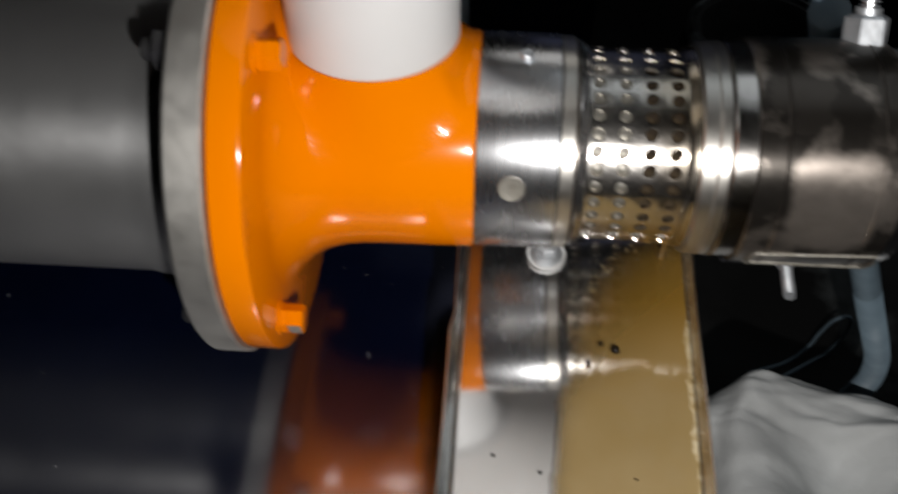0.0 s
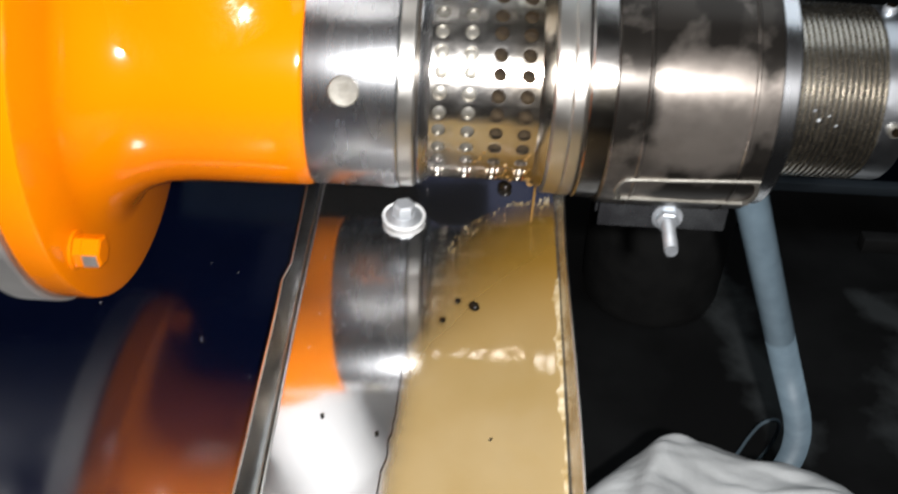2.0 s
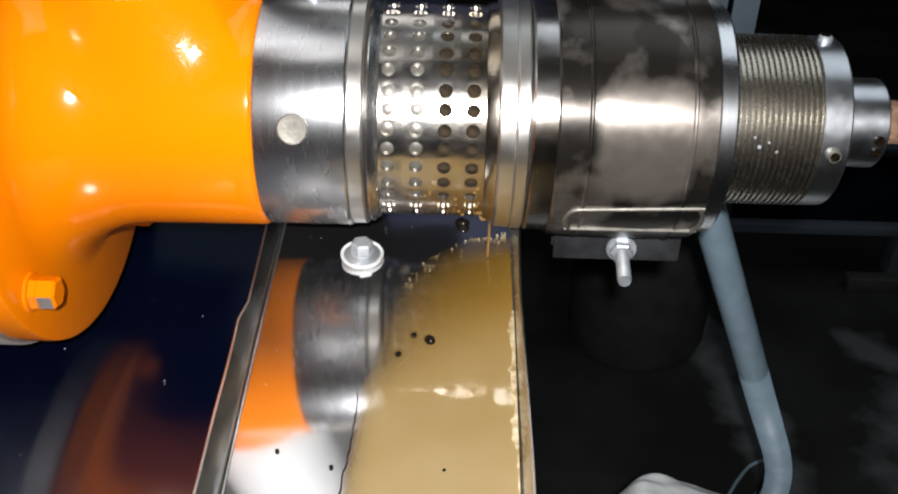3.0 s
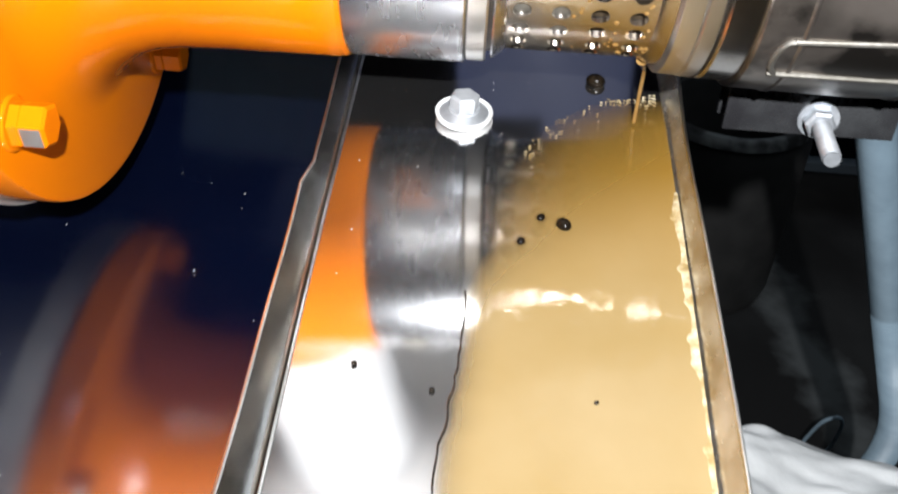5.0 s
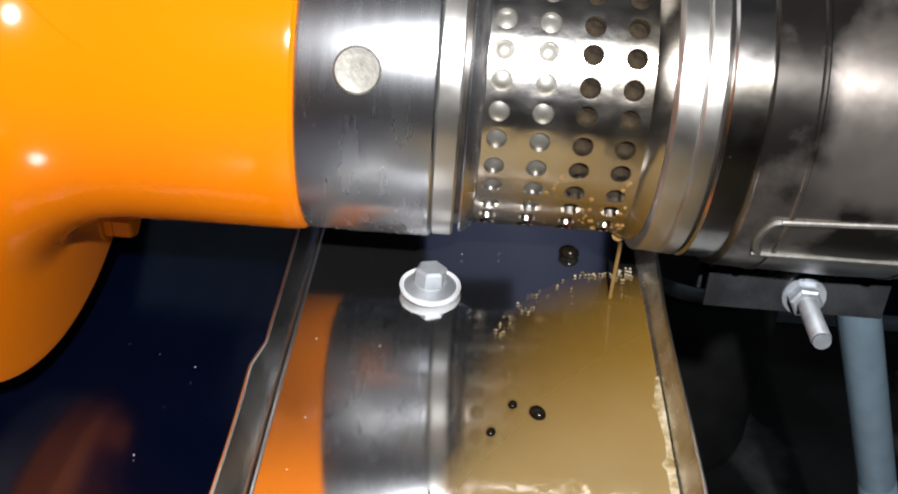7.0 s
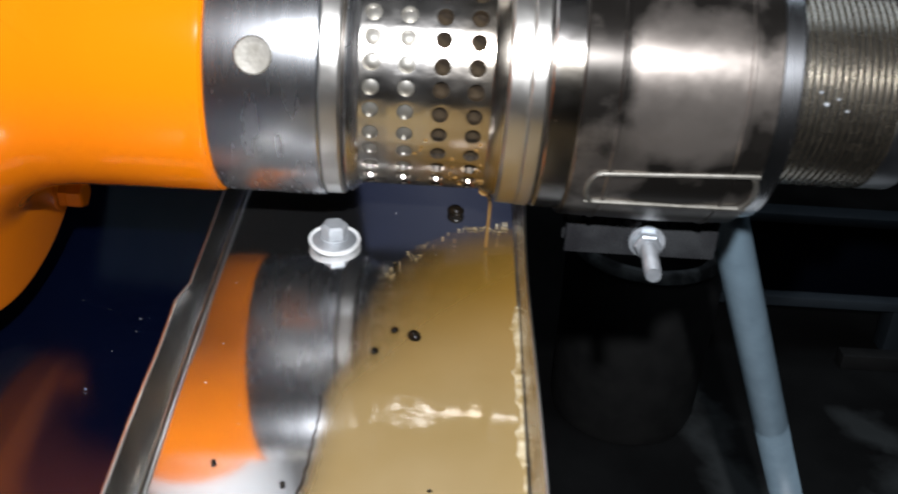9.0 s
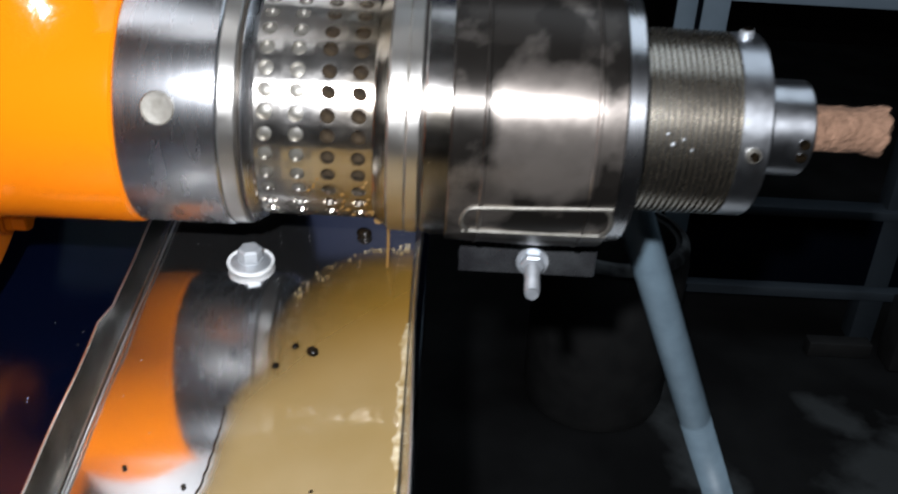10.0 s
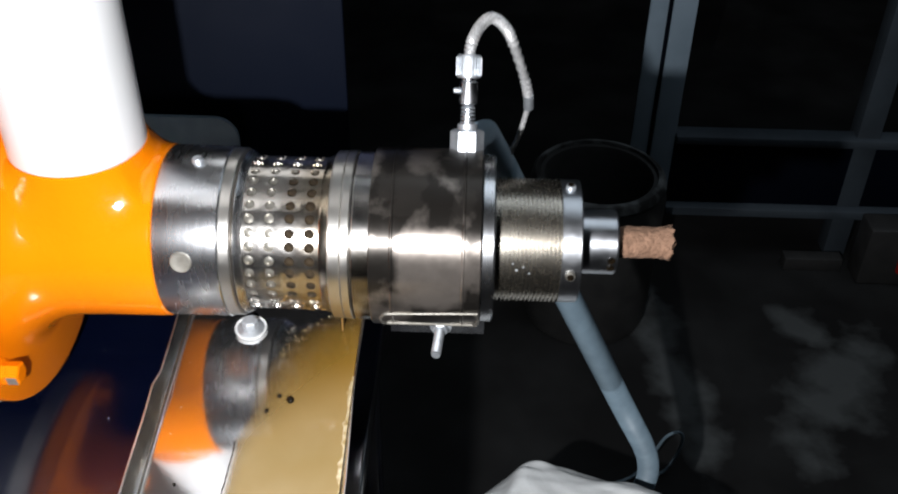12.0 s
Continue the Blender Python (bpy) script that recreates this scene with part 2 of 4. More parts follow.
def pale_smears(m, colour):
    """Dried pale smears trodden into the oily floor: each an ellipse (x, y, length, width, turn) with a ragged edge."""
    n, l = m.node_tree.nodes, m.node_tree.links
    tc = next(k for k in n if k.bl_idname == "ShaderNodeTexCoord")
    b = n["Principled BSDF"]
    under = b.inputs["Base Color"].links[0].from_socket
    ragged = n.new("ShaderNodeTexNoise")
    ragged.inputs["Scale"].default_value, ragged.inputs["Detail"].default_value = 11.0, 7.0
    l.new(tc.outputs["Object"], ragged.inputs["Vector"])
    for x, y, long, wide, turn in ((0.575, 0.80, 0.26, 0.055, 100), (0.86, 0.79, 0.20, 0.09, 60), (0.50, 1.02, 0.10, 0.05, 60), (0.84, 0.97, 0.09, 0.05, 120)):
        mp, dist, edge, lift, mix = (n.new("ShaderNode" + k) for k in ("Mapping", "VectorMath", "MapRange", "Math", "Mix"))
        mp.vector_type = "TEXTURE"
        mp.inputs["Location"].default_value = (x, y, 0)
        mp.inputs["Rotation"].default_value = (0, 0, radians(turn))
        mp.inputs["Scale"].default_value = (long, wide, 10)
        l.new(tc.outputs["Object"], mp.inputs["Vector"])
        dist.operation = "LENGTH"
        l.new(mp.outputs["Vector"], dist.inputs[0])
        lift.operation = "MULTIPLY_ADD"
        l.new(ragged.outputs["Fac"], lift.inputs[0])
        lift.inputs[1].default_value = 2.6
        l.new(dist.outputs["Value"], lift.inputs[2])
        edge.inputs["From Min"].default_value, edge.inputs["From Max"].default_value = 1.65, 2.35
        edge.inputs["To Min"].default_value, edge.inputs["To Max"].default_value = 0.75, 0.0
        l.new(lift.outputs[0], edge.inputs["Value"])
        mix.data_type = "RGBA"
        mix.inputs["B"].default_value = (*colour, 1)
        l.new(edge.outputs["Result"], mix.inputs["Factor"])
        l.new(under, mix.inputs["A"])
        under = mix.outputs["Result"]
    l.new(under, b.inputs["Base Color"])


pale_smears(M_FLOOR, (0.1, 0.109, 0.11))


def pool_material():
    """Murky oil: opaque where deep, see-through where the film thins out."""
    m = mat("murky_oil", (0.188, 0.130, 0.050), 0.035, 0, (0.222, 0.165, 0.082), 16, lo=0.3, hi=0.7, rough_var=0.015, bump=0.05, bump_scale=150, specular=0.13)
    n, l = m.node_tree.nodes, m.node_tree.links
    tc = next(k for k in n if k.bl_idname == "ShaderNodeTexCoord")
    mix = next(k for k in n if k.bl_idname == "ShaderNodeMix")
    sep, near, fresh = n.new("ShaderNodeSeparateXYZ"), n.new("ShaderNodeMapRange"), n.new("ShaderNodeMix")
    l.new(tc.outputs["Object"], sep.inputs[0])
    near.inputs["From Min"].default_value, near.inputs["From Max"].default_value = 0.015, 0.085
    l.new(sep.outputs["Y"], near.inputs["Value"])
    fresh.data_type = "RGBA"
    fresh.inputs["B"].default_value = (0.168, 0.094, 0.016, 1)
    l.new(near.outputs["Result"], fresh.inputs["Factor"])
    l.new(mix.outputs["Result"], fresh.inputs["A"])
    l.new(fresh.outputs["Result"], n["Principled BSDF"].inputs["Base Color"])
    a = n.new("ShaderNodeAttribute")
    a.attribute_name = "depth"
    l.new(a.outputs["Fac"], n["Principled BSDF"].inputs["Alpha"])
    return m


M_OIL = pool_material()


M_STREAM = mat("running_oil", (0.17, 0.095, 0.028), 0.08, 0, (0.22, 0.13, 0.045), 60, coat=0.4)


# ---- shapes ----
def tidy(me, material, smooth=35):
    me.materials.append(material)
    if smooth:
        me.shade_smooth()
        me.set_sharp_from_angle(angle=radians(smooth))
    return me


def root(ob):
    while ob.parent:
        ob = ob.parent
    return ob


def mesh_of(name, shape, material, origin, smooth=35):
    verts, faces = shape
    o = Vector(origin)
    me = bpy.data.meshes.new(name)
    me.from_pydata([tuple(Vector(v) - o) for v in verts], [], faces)
    me.update()
    bm = bmesh.new()
    bm.from_mesh(me)
    bmesh.ops.remove_doubles(bm, verts=bm.verts, dist=1e-6)
    bmesh.ops.recalc_face_normals(bm, faces=bm.faces)
    bm.to_mesh(me)
    bm.free()
    return tidy(me, material, smooth)


def thing(name, at, label, category, group="", kind=""):
    ob = new(name)
    ob.location = at
    ob.empty_display_size = 0.02
    return tagged(ob, label, category, group, kind)


def part(name, shape, material, parent, label="", smooth=35):
    """One mesh, given in world places, under a thing or a part."""
    ob = new(name, mesh_of(name, shape, material, root(parent).location, smooth))
    ob.parent = parent
    return tagged(ob, label)


def solid(name, shape, material, at, label, category, group="", kind="", smooth=35):
    """A thing that is one mesh."""
    ob = new(name, mesh_of(name, shape, material, at, smooth))
    ob.location = at
    return tagged(ob, label, category, group, kind)


def lathe(profile, seg=96, closed=False):
    """Rings round the press's axis from (x, radius) pairs; a radius of 0 closes the end."""
    verts, faces, rings = [], [], []
    for x, r in profile:
        if r < 1e-6:
            rings.append([len(verts)])
            verts.append((x, 0, AXIS))
        else:
            rings.append(list(range(len(verts), len(verts) + seg)))
            verts += [(x, -r * math.cos(2 * math.pi * k / seg), AXIS + r * math.sin(2 * math.pi * k / seg)) for k in range(seg)]
    pairs = list(zip(rings, rings[1:]))
    if closed:
        pairs.append((rings[-1], rings[0]))
    for a, b in pairs:
        for k in range(seg):
            q = [a[k % len(a)], a[(k + 1) % len(a)], b[(k + 1) % len(b)], b[k % len(b)]]
            q = [v for n, v in enumerate(q) if v not in q[:n]]
            if len(q) > 2:
                faces.append(q)
    return verts, faces


def moved(shape, m):
    return [tuple(m @ Vector(v)) for v in shape[0]], shape[1]


def joined(*shapes):
    verts, faces = [], []
    for v, f in shapes:
        faces += [[i + len(verts) for i in q] for q in f]
        verts += v
    return verts, faces


def turned(profile, seg=48):
    """Rings round the z axis at the origin, from (radius, z) pairs."""
    verts, faces, rings = [], [], []
    for r, z in profile:
        if r < 1e-6:
            rings.append([len(verts)])
            verts.append((0, 0, z))
        else:
            rings.append(list(range(len(verts), len(verts) + seg)))
            verts += [(r * math.cos(2 * math.pi * k / seg), r * math.sin(2 * math.pi * k / seg), z) for k in range(seg)]
    for a, b in zip(rings, rings[1:]):
        for k in range(seg):
            q = [a[k % len(a)], a[(k + 1) % len(a)], b[(k + 1) % len(b)], b[k % len(b)]]
            q = [v for n, v in enumerate(q) if v not in q[:n]]
            if len(q) > 2:
                faces.append(q)
    return verts, faces


def box(x0, x1, y0, y1, z0, z1, r=0.001):
    bm = bmesh.new()
    bmesh.ops.create_cube(bm, size=1.0, matrix=Matrix.Translation(((x0 + x1) / 2, (y0 + y1) / 2, (z0 + z1) / 2)) @ Matrix.Diagonal((x1 - x0, y1 - y0, z1 - z0, 1)))
    if r:
        bmesh.ops.bevel(bm, geom=bm.edges[:], offset=r, segments=2, affect="EDGES", profile=0.5)
    bm.verts.index_update()
    out = [tuple(v.co) for v in bm.verts], [[v.index for v in f.verts] for f in bm.faces]
    bm.free()
    return out


def smooth_path(points, steps=10):
    """A Catmull-Rom line through the points."""
    p = [Vector(q) for q in points]
    p = [2 * p[0] - p[1], *p, 2 * p[-1] - p[-2]]
    out = []
    for a, b, c, d in zip(p, p[1:], p[2:], p[3:]):
        for k in range(steps):
            t = k / steps
            out.append(0.5 * (2 * b + (c - a) * t + (2 * a - 5 * b + 4 * c - d) * t * t + (3 * b - a - 3 * c + d) * t ** 3))
    return [*out, p[-2]]


def sweep(path, radius, seg=16):
    """A tube along a line; radius is a number or a function of the index."""
    verts, faces = [], []
    side = Vector((0.3, 1, 0.1))
    for n, q in enumerate(path):
        ahead = (path[min(n + 1, len(path) - 1)] - path[max(n - 1, 0)]).normalized()
        side = (side - ahead * side.dot(ahead)).normalized()
        up = ahead.cross(side)
        r = radius(n) if callable(radius) else radius
        verts += [tuple(q + r * (math.cos(2 * math.pi * k / seg) * side + math.sin(2 * math.pi * k / seg) * up)) for k in range(seg)]
    for n in range(len(path) - 1):
        for k in range(seg):
            a, b = n * seg + k, n * seg + (k + 1) % seg
            faces.append([a, b, b + seg, a + seg])
    faces += [list(range(seg)), [len(verts) - 1 - k for k in range(seg)]]
    return verts, faces


def hexagon(flats, z0, z1, chamfer=0.0006):
    r = flats / math.sqrt(3)
    return turned([(0, z0), (r, z0), (r, z1 - chamfer), (r - chamfer * 1.5, z1), (0, z1)], 6)


def bolt_thread(radius, z0, z1, pitch=0.001):
    prof, z, k = [(0, z0), (radius * 0.85, z0)], z0 + 0.0004, 0
    while z < z1 - 0.0006:
        prof.append((radius if k % 2 else radius * 0.82, z))
        z += pitch / 2
        k += 1
    return turned([*prof, (radius * 0.86, z1), (0, z1)], 20)


def tray_z(y, x=0.05):
    low = min(y, 0.0)
    bow = low * low if low > -0.14 else 0.28 * -low - 0.0196
    return TRAY + SLOPE * y + ROLL * (x - 0.05) - BEND * bow


# ---- the place ----
solid("floor", box(-3.0, 3.4, -2.6, 3.2, -0.06, 0.0, 0), M_FLOOR, (0, 0, 0), "dark oil-stained concrete workshop floor", "floor", kind="structure", smooth=0)
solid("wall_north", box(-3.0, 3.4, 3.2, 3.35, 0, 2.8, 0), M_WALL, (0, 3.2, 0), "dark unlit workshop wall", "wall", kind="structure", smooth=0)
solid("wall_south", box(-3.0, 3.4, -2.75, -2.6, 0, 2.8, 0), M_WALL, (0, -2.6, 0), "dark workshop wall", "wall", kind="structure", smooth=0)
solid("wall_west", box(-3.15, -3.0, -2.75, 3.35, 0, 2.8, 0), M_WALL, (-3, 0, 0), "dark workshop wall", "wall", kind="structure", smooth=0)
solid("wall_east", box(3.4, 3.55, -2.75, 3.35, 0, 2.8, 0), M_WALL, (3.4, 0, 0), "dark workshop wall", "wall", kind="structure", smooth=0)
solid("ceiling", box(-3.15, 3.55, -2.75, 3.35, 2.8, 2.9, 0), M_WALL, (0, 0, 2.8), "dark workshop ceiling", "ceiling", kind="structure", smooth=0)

# ---- machine table ----
table = thing("machine_table", (-0.3, 0, 0), "glossy navy-painted steel machine table under the press", "table")
part("tabletop", box(-0.75, 0.122, -0.42, 0.27, TABLE - 0.025, TABLE, 0.003), M_NAVY, table)
for x in (-0.71, 0.085):
    for y in (-0.38, 0.16):
        part("leg", box(x - 0.02, x + 0.02, y - 0.02, y + 0.02, 0.0, TABLE - 0.025, 0.003), M_NAVY, table)
part("back_panel", box(-0.75, 0.077, 0.262, 0.268, TABLE, 0.957, 0.002), M_DARKNAVY, table)
# added out of view, only to put blue into the tray's mirror image
part("blue_reflector", box(0.012, 0.135, 0.262, 0.268, 0.960, 1.40, 0.002), M_BLUE_REFLECTOR, table, "unseen blue panel added for the tray to reflect")

# ---- oil press ----
press = thing("oil_press", (0.0, 0.0, TABLE), "orange screw oil press with perforated steel barrel on the navy table", "oil press")
part("gearbox_barrel", lathe([(-0.62, 0), (-0.62, 0.076), (-0.165, 0.076), (-0.158, 0.0775), (-0.150, 0.0775), (-0.146, 0.080), (-0.1270, 0.080), (-0.1270, 0)], 96), M_GREY, press, "grey cast gearbox barrel")
part("support_foot", box(-0.6, -0.48, -0.05, 0.05, TABLE, AXIS - 0.06, 0.004), M_GREY, press)
part("backing_ring", lathe([(-0.1268, 0), (-0.1268, 0.1135), (-0.1253, 0.115), (-0.1112, 0.115), (-0.1100, 0.1138), (-0.1100, 0)], 128), M_BACKRING, press, "bare machined steel ring")
body = part("feed_body", lathe([(-0.1095, 0), (-0.1095, 0.111), (-0.108, 0.1128), (-0.096, 0.1128), (-0.0946, 0.1123), (-0.0938, 0.110), (-0.0934, 0.082), (-0.0915, 0.0750),
                         (-0.0875, 0.0690), (-0.082, 0.0640), (-0.075, 0.0600), (-0.066, 0.0574), (-0.056, 0.0564), (-0.04, 0.0560), (-0.0035, 0.0556), (-0.0012, 0.0552), (0.0, 0.0540), (0.0, 0)], 128), M_ORANGE, press, "glossy orange enamelled feed housing")
for a in (-31, -116, 59, 149):
    y, z = -0.098 * math.cos(radians(a)), AXIS + 0.098 * math.sin(radians(a))
    b = joined(turned([(0.0, 0), (0.0088, 0), (0.0088, 0.0008), (0.0082, 0.0012), (0, 0.0012)], 32), hexagon(0.0124, 0.0012, 0.0046, 0.0004), hexagon(0.0124, 0.0048, 0.0122, 0.0008))
    part("flange_bolt", moved(b, pose(-0.0936, y, z, 0, 90, 0) @ pose(0, 0, 0, 0, 0, 10)), M_ORANGE, body, "orange-painted hex bolt head", 30)
    if a == -31:
        # one facet of this head is grey instead of orange
        part("grey_facet", moved(box(0.0061, 0.0064, -0.0033, 0.0033, 0.0050, 0.0112, 0), pose(-0.0936, y, z, 0, 90, 0) @ pose(0, 0, 0, 0, 0, -80)), M_BACKRING, body, "grey facet of the bolt head")
    part("flange_nut", moved(joined(hexagon(0.0165, 0, 0.009), bolt_thread(0.005, 0.009, 0.015)), pose(-0.1269, y, z, 0, -90, 0)), M_BLACKBOLT, press, "blackened nut and bolt end", 30)

collar = part("collar", lathe([(0.0002, 0.050), (0.0002, 0.0540), (0.0012, 0.0545), (0.0385, 0.0545), (0.0392, 0.0540), (0.0392, 0.046)], 128), M_STEEL, press, "polished turned steel collar")
part("plug", moved(turned([(0, 0), (0.0066, 0), (0.0066, 0.0009), (0.0060, 0.0013), (0.003, 0.0010), (0, 0.0011)], 40), pose(0.0174, 0, AXIS, 90 - 15.4, 0, 0) @ pose(0, 0, 0.0539)), M_PLUG, collar, "dull round plug let into the collar")
part("set_screw", moved(turned([(0, 0), (0.0035, 0), (0.0035, 0.002), (0.0028, 0.003), (0, 0.0026)], 24), pose(0.022, 0, AXIS, 90 - 86, 0, 0) @ pose(0, 0, 0.0542)), M_ZINC, collar)
part("clamp_ring", lathe([(0.0393, 0.046), (0.0393, 0.0528), (0.0398, 0.0536), (0.0455, 0.0536), (0.0462, 0.0530), (0.0462, 0.046)], 128), M_RING, press, "pale machined steel ring")
part("ring_groove", lathe([(0.0462, 0.047), (0.0462, 0.0500), (0.0478, 0.0500), (0.0478, 0.047)], 96), M_GROOVE, press)
part("shoulder", lathe([(0.0478, 0.047), (0.0478, 0.0522), (0.0484, 0.0525), (0.0516, 0.0502), (0.0524, 0.0486), (0.0524, 0.0468)], 128), M_STEEL, press)

BARREL = 0.0488
ROWS_X, HOLES, HOLE_R = (0.0566, 0.0688, 0.0810, 0.0930), 36, 0.0030


def perforated():
    """The barrel's wall: round drilled holes in a curved sheet, with their bores."""
    verts, faces, fillings = [], [], []
    edges = [0.0524, *[(a + b) / 2 for a, b in zip(ROWS_X, ROWS_X[1:])], 0.0985]
    step, seg = 2 * math.pi / HOLES, 16

    def at(x, a, r):
        return (x, -r * math.cos(a), AXIS + r * math.sin(a))

    for row, xc in enumerate(ROWS_X):
        for k in range(HOLES):
            ac = step * (k + 0.55) + 0.006 * math.sin(3.1 * k + row)
            x0, x1 = edges[row], edges[row + 1]
            base = len(verts)
            a0, a1 = step * (k + 0.05), step * (k + 1.05)
            ring_out, ring_in, ring_deep = [], [], []
            for s in range(seg):
                w = 2 * math.pi * s / seg
                c, d = math.cos(w), math.sin(w)
                m = max(abs(c), abs(d))
                ux, ua = c / m, d / m
                x = xc + (ux * (x1 - xc) if ux > 0 else ux * (xc - x0))
                a = ac + (ua * (a1 - ac) if ua > 0 else ua * (ac - a0))
                ring_out.append(at(x, a, BARREL))
                ring_in.append(at(xc + c * HOLE_R, ac + d * HOLE_R / BARREL, BARREL - 0.0001))
                ring_deep.append(at(xc + c * HOLE_R * 0.82, ac + d * HOLE_R * 0.82 / BARREL, BARREL - 0.0022))
            verts += ring_out + ring_in + ring_deep
            for s in range(seg):
                t = (s + 1) % seg
                faces.append([base + s, base + t, base + seg + t, base + seg + s])
                faces.append([base + seg + s, base + seg + t, base + 2 * seg + t, base + 2 * seg + s])
            fillings.append((row, xc, ac))
    return (verts, faces), fillings


wall_shape, fillings = perforated()
cage = part("perforated_barrel", wall_shape, M_OILED, press, "perforated stainless barrel filmed with oil", 40)
discs = []
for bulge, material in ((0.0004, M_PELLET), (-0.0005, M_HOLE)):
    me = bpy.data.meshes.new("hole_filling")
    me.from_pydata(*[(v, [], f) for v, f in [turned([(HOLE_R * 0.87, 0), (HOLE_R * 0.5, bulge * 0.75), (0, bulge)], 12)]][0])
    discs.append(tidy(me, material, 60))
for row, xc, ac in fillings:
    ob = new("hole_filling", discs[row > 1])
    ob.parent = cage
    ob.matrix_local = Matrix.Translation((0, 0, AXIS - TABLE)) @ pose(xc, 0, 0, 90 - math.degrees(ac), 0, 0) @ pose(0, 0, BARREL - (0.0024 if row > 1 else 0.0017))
part("barrel_core", lathe([(0.0524, 0), (0.0524, 0.0440), (0.0985, 0.0440), (0.0985, 0)], 64), M_GROOVE, press)
part("stained_shoulder", lathe([(0.0985, 0.0468), (0.0985, 0.0490), (0.1000, 0.0500), (0.1036, 0.0506), (0.1036, 0.0468)], 128), M_OILED, press)
part("seal_ring", lathe([(0.1037, 0.0468), (0.1037, 0.0520), (0.1046, 0.0533), (0.1108, 0.0536), (0.1112, 0.0528), (0.1112, 0.0468)], 128), M_RING, press)
part("seal_ring", lathe([(0.1113, 0.0468), (0.1113, 0.0530), (0.1120, 0.0538), (0.1163, 0.0540), (0.1168, 0.0534), (0.1168, 0.0468)], 128), M_RING, press)
part("ring_groove", lathe([(0.1168, 0.047), (0.1168, 0.0516), (0.1180, 0.0516), (0.1180, 0.047)], 96), M_GROOVE, press)
part("head_sleeve", lathe([(0.1180, 0.0468), (0.1180, 0.0534), (0.1188, 0.0542), (0.1290, 0.0542), (0.1290, 0.046)], 128), M_BANDDARK, press, "smoke-darkened chromed sleeve")
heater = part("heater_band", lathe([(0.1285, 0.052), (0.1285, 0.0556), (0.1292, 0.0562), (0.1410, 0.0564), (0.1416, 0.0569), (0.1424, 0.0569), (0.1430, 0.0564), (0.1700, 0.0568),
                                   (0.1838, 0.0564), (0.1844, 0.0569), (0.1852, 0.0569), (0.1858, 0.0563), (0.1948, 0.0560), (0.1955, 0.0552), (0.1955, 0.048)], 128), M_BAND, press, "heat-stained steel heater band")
part("head_end", lathe([(0.1955, 0.048), (0.1955, 0.0530), (0.1962, 0.0536), (0.2025, 0.0532), (0.2036, 0.0522), (0.2036, 0.036)], 128), M_STEEL, press)
ends = [(0.1395 + 0.0045 * math.cos(radians(w)), -29.5 + 8.5 * math.sin(radians(w))) for w in range(90, 271, 20)]
ends += [(0.1905 + 0.0045 * math.cos(radians(w)), -27.5 + 9.5 * math.sin(radians(w))) for w in range(-90, 91, 20)]
loop_line = [Vector((x, -0.0568 * math.cos(radians(a)), AXIS + 0.0568 * math.sin(radians(a)))) for x, a in (*ends, ends[0])]
part("strap_loop", sweep(smooth_path(loop_line, 4), 0.0010, 10), M_PLUG, heater, "pale bent-wire strap loop")
for y0, y1 in ((-0.0055, -0.0035), (0.0065, 0.0085)):
    part("clamp_lug", box(0.1365, 0.2000, y0, y1, 0.8225, AXIS - 0.0545, 0.0006), M_CLAMP, heater, "dark scratched clamp lug")
bolt = part("clamp_bolt", moved(bolt_thread(0.0034, -0.014, 0.030, 0.0017), pose(0.1705, -0.0055, 0.8300, 90, 0, -4)), M_ZINC, heater, "zinc-plated clamp bolt")
part("nut", moved(joined(turned([(0, 0), (0.0075, 0), (0.0075, 0.0014), (0, 0.0014)], 32), hexagon(0.010, 0.0014, 0.0065)), pose(0.1705, -0.0056, 0.8300, 90, 0, -4)), M_ZINC, bolt, smooth=30)


def thread_profile(x0, x1, count, r):
    prof = [(x0, 0.03), (x0, r)]
    for k in range(count):
        a, w = x0 + (x1 - x0) * k / count, (x1 - x0) / count
        prof += [(a + 0.05 * w, r), (a + 0.40 * w, r), (a + 0.55 * w, r - 0.0014), (a + 0.85 * w, r - 0.0014), (a + 0.98 * w, r)]
    return [*prof, (x1, r), (x1, 0.03)]


part("threaded_sleeve", lathe(thread_profile(0.2037, 0.2440, 16, 0.0394), 96), M_THREAD, press, "oily threaded steel sleeve", 25)
nose = part("end_collar", lathe([(0.2440, 0.03), (0.2440, 0.0386), (0.2446, 0.0392), (0.2558, 0.0391), (0.2566, 0.0385), (0.2566, 0)], 96), M_NOZZLE, press)
for a in (4, 92, -100, 175):
    part("set_screw", moved(turned([(0, 0), (0.0032, 0), (0.0032, 0.0025), (0.0026, 0.0032), (0.0014, 0.0032), (0.0014, 0.0012), (0, 0.0012)], 24), pose(0.2498, 0, AXIS, 90 - a, 0, 0) @ pose(0, 0, 0.0384)), M_ZINC if a > 20 else M_PLUG, nose)
    part("screw_socket", moved(turned([(0, 0), (0.0021, 0), (0.0021, 0.0004), (0, 0.0004)], 20), pose(0.2498, 0, AXIS, 90 - a, 0, 0) @ pose(0, 0, 0.0416)), M_SEED, nose)
part("nozzle", lathe([(0.2566, 0), (0.2566, 0.0207), (0.2798, 0.0207), (0.2810, 0.0196), (0.2810, 0.0115), (0.2780, 0.0108), (0.2780, 0)], 80), M_NOZZLE, press, "polished steel outlet nozzle")
